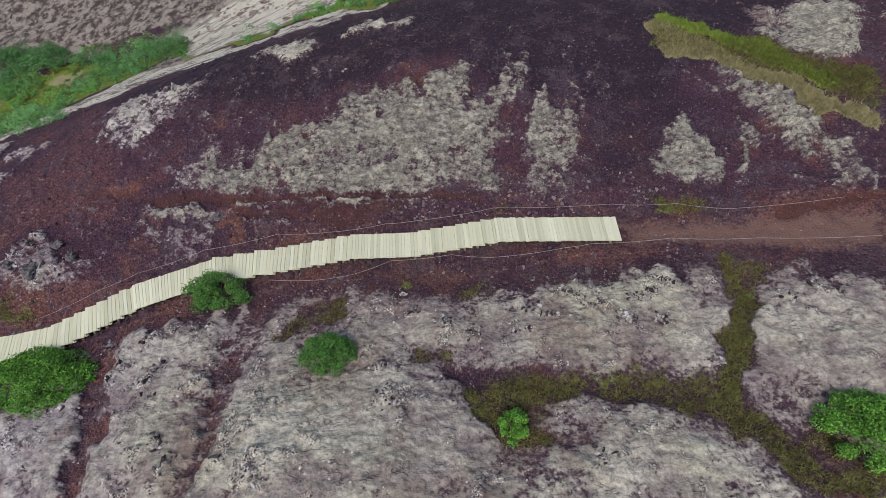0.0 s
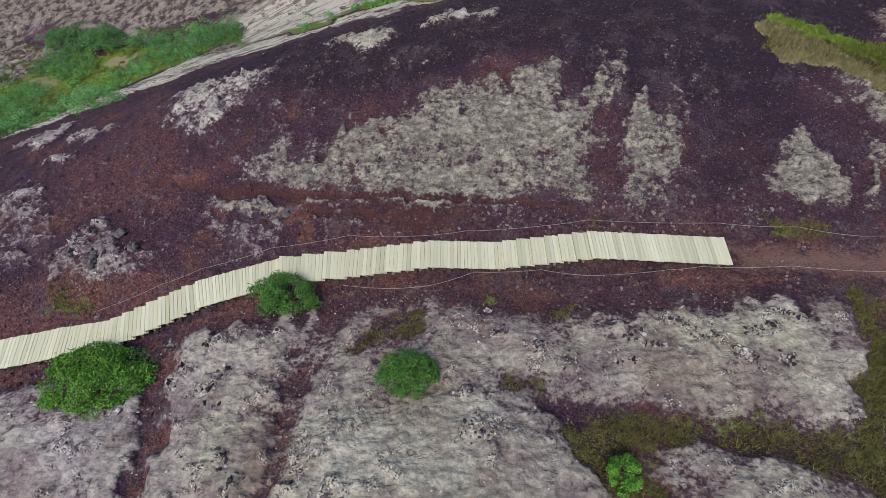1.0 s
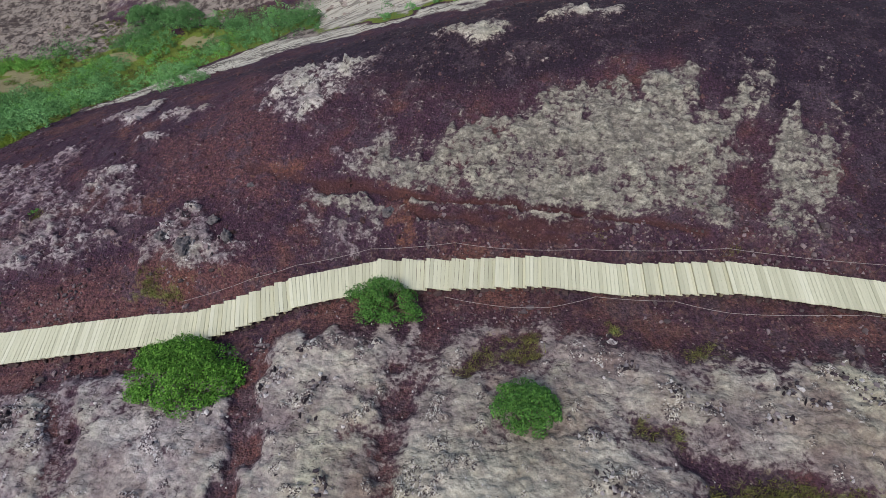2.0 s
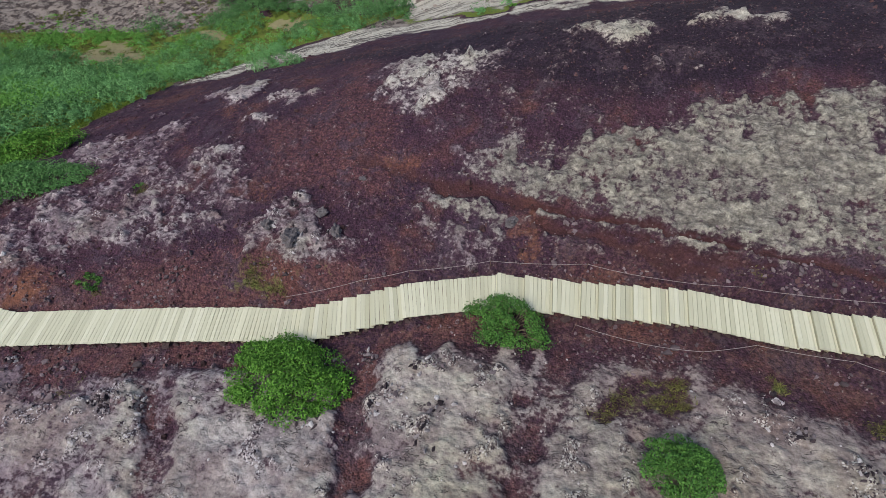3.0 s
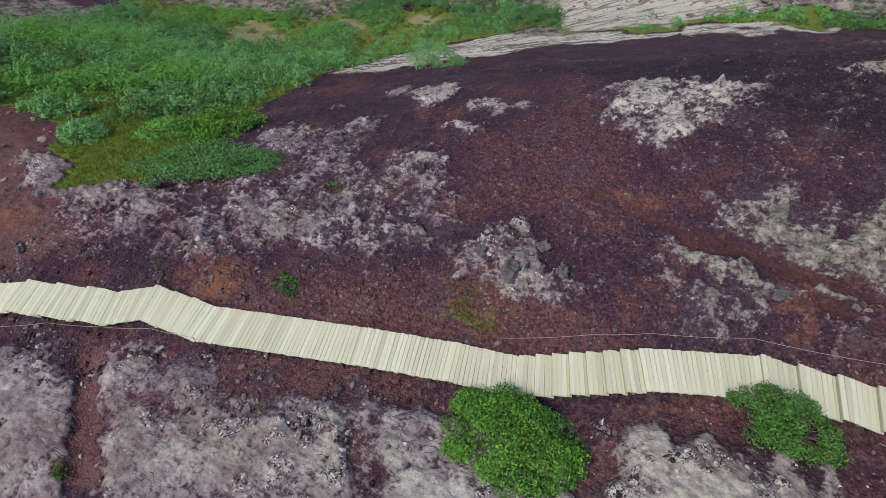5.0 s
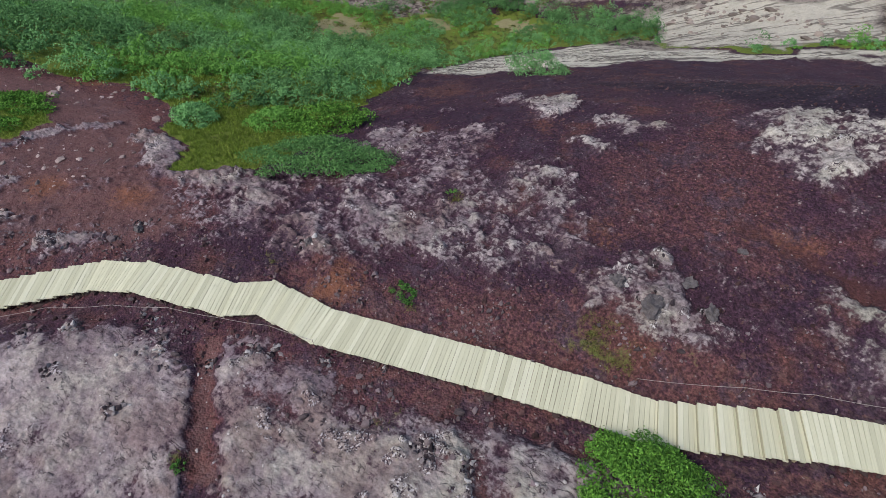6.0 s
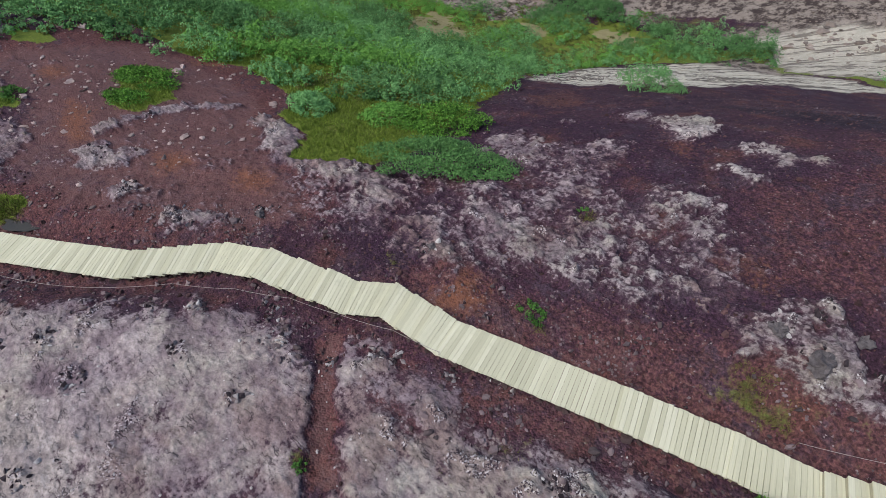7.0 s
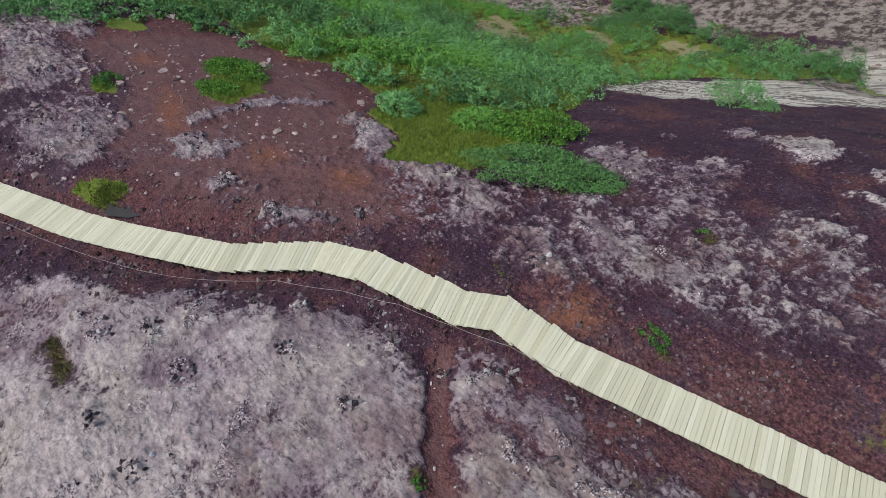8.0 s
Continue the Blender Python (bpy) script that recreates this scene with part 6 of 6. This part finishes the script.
def litter():
    rng = np.random.default_rng(88)
    n = 80000
    x, y = rng.uniform(-46, 17, n), rng.uniform(-4, 36, n)
    c = covers_at(x, y)
    away = near_walk(x, y)[0]
    green = np.maximum(c["grass"], np.maximum(c["turf"], c["straw"]))
    bare = (c["moss"] < 0.3) & (green < 0.3) & (away > 0.7) & (c["path"] < 0.5)
    sel = np.flatnonzero(bare)[:14000]
    size = rng.lognormal(-3.5, 0.45, len(sel)) * np.where(away[sel] < 4, 1.3, 0.85)
    scatter("cinder_stones", "scattered dark red cinder stones", "stones", x[sel], y[sel], size.clip(0.02, 0.12), CHIP, 5, jag=0.4, sides=8)
    sel = np.flatnonzero((away > 0.72) & (away < 2.6) & (green < 0.5) & (fbm(x, y, 0.9, 3, 114) > 0.05))[:3000]
    scatter("wayside_stones", "grey-purple lava stones strewn beside the boardwalk", "stones", x[sel], y[sel], rng.lognormal(-3.3, 0.5, len(sel)).clip(0.02, 0.13), GREY_CHIP, 6, jag=0.45)
    sel = np.flatnonzero((away > 0.75) & (green < 0.4) & (c["crumb"] > rng.uniform(0.3, 1.25, n)) & ((y < 11.5) | ((x < -13) & (y < 14))))[:9000]
    scatter("lava_rubble", "broken dark and pale lava rubble in the moss", "stones", x[sel], y[sel], rng.lognormal(-3.5, 0.4, len(sel)).clip(0.015, 0.08), RUBBLE_BITS, 8, jag=0.55, sides=8)
    hx, hy = rng.uniform(-84, 8, 5000), rng.uniform(50, 92, 5000)
    sel = np.flatnonzero((lie(hx, hy, "beige")[1] > 0.4) & (fbm(hx, hy, 6, 3, 118) > -0.05))
    scatter("hillside_rocks", "pale lichened rocks strewn over the far hillside", "rocks", hx[sel], hy[sel], rng.lognormal(-1.6, 0.5, len(sel)).clip(0.08, 0.7), HILL_ROCK, 10, sink=0.45, flat=0.5, jag=0.5)
    fx, fy = rng.uniform(-56, -36, 900), rng.uniform(-3, 13, 900)
    far, gap = covers_at(fx, fy), near_walk(fx, fy)[0]
    sel = np.flatnonzero((gap > 1.3) & (far["turf"] < 0.2) & (fbm(fx, fy, 2.2, 3, 117) > -0.1))
    scatter("pale_lava_rocks", "pinkish grey lichened rocks strewn on red cinders", "rocks", fx[sel], fy[sel], rng.lognormal(-2.65, 0.5, len(sel)).clip(0.03, 0.26), FAR_ROCK, 9, sink=0.4, flat=0.5, jag=0.6)
    sel = np.flatnonzero((away > 0.9) & (green < 0.3) & (y < 12.5 - 0.35 * np.abs(x + 8)))[-900:]
    scatter("pale_stones", "small pale stones scattered on moss and cinders", "stones", x[sel], y[sel], rng.lognormal(-3.6, 0.35, len(sel)).clip(0.015, 0.06), PALE_CHIP, 7)


def blades():
    rng = np.random.default_rng(99)
    n = 600000
    x, y = rng.uniform(-48, 20, n), rng.uniform(-4, 26, n)
    c = covers_at(x, y)
    away = near_walk(x, y)[0]
    for name, label, kinds, count, tall, material in (("grass", "short olive grass in the hollows", ("grass",), 60000, 0.085, BLADE), ("straw", "dry pale straw grass along the slope", ("straw",), 26000, 0.12, BLADE_STRAW), ("turf", "low green turf", ("turf",), 110000, 0.12, BLADE_GREEN)):
        sel = np.flatnonzero((np.maximum(c[kinds[0]], c[kinds[-1]]) > rng.uniform(0.35, 1, n)) & (away > 0.8))
        sel = np.repeat(sel, 5)[:count]
        k = len(sel)
        bx, by = x[sel] + rng.normal(0, 0.07, k), y[sel] + rng.normal(0, 0.07, k)
        base = np.stack([bx, by, lie(bx, by) - 0.01], 1)
        a, lean = rng.uniform(0, 6.28, k), rng.normal(size=(k, 2)) * 0.5
        side = np.stack([np.cos(a), np.sin(a), np.zeros(k)], 1) * rng.uniform(0.008, 0.022, k)[:, None]
        h = tall * rng.uniform(0.5, 1.6, k)[:, None]
        tip = base + np.concatenate([lean, np.ones((k, 1))], 1) * h
        data = mesh_of(name, np.stack([base - side, base + side, tip], 1).reshape(-1, 3), np.arange(3 * k).reshape(-1, 3), material)
        tagged(new(name, data), label, "grass", kind="stuff")


def boulder(label, x, y, size, seed, tall=0.7, material=None):
    """A craggy lava rock, sunk a little."""
    bm = bmesh.new()
    bmesh.ops.create_icosphere(bm, subdivisions=3, radius=1)
    for v in bm.verts:
        n = noise.multi_fractal(v.co * 1.3 + Vector((seed * 3.1, 0, 0)), 1.0, 2.0, 3) - 1
        c = noise.cell(v.co * 2.2 + Vector((0, seed * 1.7, 0)))
        v.co *= 1 + 0.42 * n + 0.34 * c
    turn = Matrix.Rotation(seed * 1.3, 3, "Z")
    for v in bm.verts:
        v.co = turn @ Vector((v.co.x * size, v.co.y * size * 0.75, v.co.z * size * tall))
    data = bpy.data.meshes.new("boulder")
    bm.to_mesh(data)
    bm.free()
    data.materials.append(material or ROCK)
    ob = new("boulder", data)
    ob.location = (x, y, foot(x, y) + 0.25 * size * tall)
    tagged(ob, label, "rock", "lava boulders")


def puddle(x, y, wide, deep, turn):
    """A shallow pool with an uneven rim."""
    bm = bmesh.new()
    rim = [(1 + 0.16 * math.sin(3 * a + 1) + 0.1 * math.sin(5 * a), a) for a in [2 * math.pi * k / 28 for k in range(28)]]
    bm.faces.new([bm.verts.new((r * wide * math.cos(a), r * deep * math.sin(a), 0)) for r, a in rim])
    data = bpy.data.meshes.new("puddle")
    bm.to_mesh(data)
    bm.free()
    data.materials.append(WATER)
    ob = new("puddle", data)
    ob.matrix_world = pose(x, y, foot(x, y) + 0.045, 0, 0, turn)
    tagged(ob, "small shallow puddle of grey water beside the boardwalk", "puddle")


WATER = plain_material("still_water", (0.035, 0.035, 0.032), (0.07, 0.065, 0.055), 3, 0.06)
litter()
blades()
puddle(-37.7, 0.12, 0.8, 0.34, 32)
for k, (x, y, size) in enumerate([(-15.5, 12.0, 0.34), (-16.6, 12.3, 0.22), (-15.0, 13.2, 0.2), (-14.2, 12.6, 0.2), (-14.2, 14.8, 0.11), (-25.4, 8.9, 0.16), (-31.2, 6.2, 0.17), (-8.9, 14.35, 0.2)]):
    boulder("rough dark lava boulder with grey lichen", x, y, size, k + 1)


STONE_DATA, EDGE_DATA = [], []
for k in range(6):
    v, f = lump_models(1, 900 + k, 0.8, 0.5)[0]
    STONE_DATA.append(mesh_of("rock", v, f, RUBBLE, True))
    EDGE_DATA.append(mesh_of("stone", v, f, DARK_STONE, True))


def outcrop(x, y, wide, deep, turn, count, seed):
    """Broken lava rock that breaks through the moss."""
    rng = random.Random(seed)
    thing = tagged(new("rock_outcrop"), "dark broken lava rocks flecked with pale lichen in grey moss", "rocks", "outcrops in the moss")
    thing.location = (x, y, foot(x, y))
    c, s = math.cos(turn), math.sin(turn)
    for k in range(count):
        u, v = rng.gauss(0, 0.45) * wide, rng.gauss(0, 0.45) * deep
        px, py = u * c - v * s, u * s + v * c
        size = 0.025 + 0.075 * rng.random() ** 2
        z = foot(x + px, y + py) - thing.location.z + 0.25 * size
        part("rock", STONE_DATA[rng.randrange(6)], thing, m=pose(px, py, z, rng.uniform(-40, 40), rng.uniform(-40, 40), rng.uniform(0, 360)) @ Matrix.Diagonal((size, size * rng.uniform(0.6, 1), size * rng.uniform(0.6, 1.1), 1)))


for k, (x, y, wide, deep) in enumerate(OUTCROPS):
    outcrop(x, y, wide, deep, 0.25 * math.sin(2.1 * k), 28, k + 200)


def stone_edging():
    """Loose stones packed under the near edge of each run of the boardwalk."""
    rng = random.Random(61)
    for k, (kind, x0, y0, z0, x1, y1, z1, treads) in enumerate(RUNS[:16]):
        thing = tagged(new("stone_edging"), "row of dark lava stones packed under the boardwalk edge", "stones", "stones under the boardwalk")
        side = flat_across(k) * (WIDE - 0.03)
        long = math.hypot(x1 - x0, y1 - y0)
        thing.location = (x0 + side.x, y0 + side.y, foot(x0 + side.x, y0 + side.y))
        for i in range(int(long / 0.24)):
            s = (i + rng.uniform(0.2, 0.8)) / (long / 0.24)
            px, py = x0 + s * (x1 - x0) + side.x * rng.uniform(0.92, 1.04), y0 + s * (y1 - y0) + side.y * rng.uniform(0.92, 1.04)
            size = rng.uniform(0.05, 0.15)
            z = min(foot(px, py) + 0.3 * size, z0 + s * (z1 - z0) - 0.09 - size)
            part("stone", EDGE_DATA[rng.randrange(6)], thing, m=pose(px - thing.location.x, py - thing.location.y, z - thing.location.z, rng.uniform(-25, 25), rng.uniform(-25, 25), rng.uniform(0, 360)) @ Matrix.Diagonal((size * 1.15, size, size * 0.85, 1)))


stone_edging()


# ---- rope fences ----
def rope_fence(label, course, seed):
    thing = tagged(new("rope_fence"), label, "fence")
    pts = corners(course)
    x, y = np.array([p[0] for p in pts]), np.array([p[1] for p in pts])
    z = lie(x, y)
    thing.location = (x[0], y[0], z[0])
    line = []
    for k in range(len(pts)):
        here = Vector((x[k] - x[0], y[k] - y[0], z[k] - z[0]))
        part("stake", (tube([here - Vector((0, 0, 0.1)), here + Vector((0.01, 0.0, 0.42))], 0.009, 5), STAKE), thing)
        line.append(here + Vector((0, 0, 0.38)))
    rope = []
    for a, b in zip(line, line[1:]):
        for s in range(6):
            t = s / 6
            rope.append(a.lerp(b, t) - Vector((0, 0, 0.28 * t * (1 - t) * min(1.0, (b - a).length / 2.5))))
    part("rope", (tube(rope + [line[-1]], 0.007, 5), ROPE), thing)


rope_fence("thin grey rope on iron stakes uphill of the boardwalk", "-15.0,10.3 -12.8,11.35 -11.5,11.95 -9.2,12.95 -6.4,13.45 -4.4,13.45 -2.2,13.7 -1.1,13.75 2.0,14.15 6.4,14.2 8.7,13.8 10.6,13.5 14.5,13.6", 1)
rope_fence("thin grey rope on iron stakes downhill of the boardwalk", "-6.4,11.4 -4.5,11.2 -3.2,11.3 -1.9,11.9 0.3,12.0 1.8,11.8 4.4,12.1 5.4,12.3 8.2,12.35 11.2,12.2 15.1,11.9", 2)
rope_fence("thin rope sagging between stakes below the boardwalk", "-41.5,-4.2 -39.5,-3.2 -36.9,-2.0 -34.0,-0.5 -32.4,0.7 -30.4,2.6 -28.6,3.8 -27.0,4.7 -25.4,5.35 -23.9,5.95 -22.5,6.3", 3)
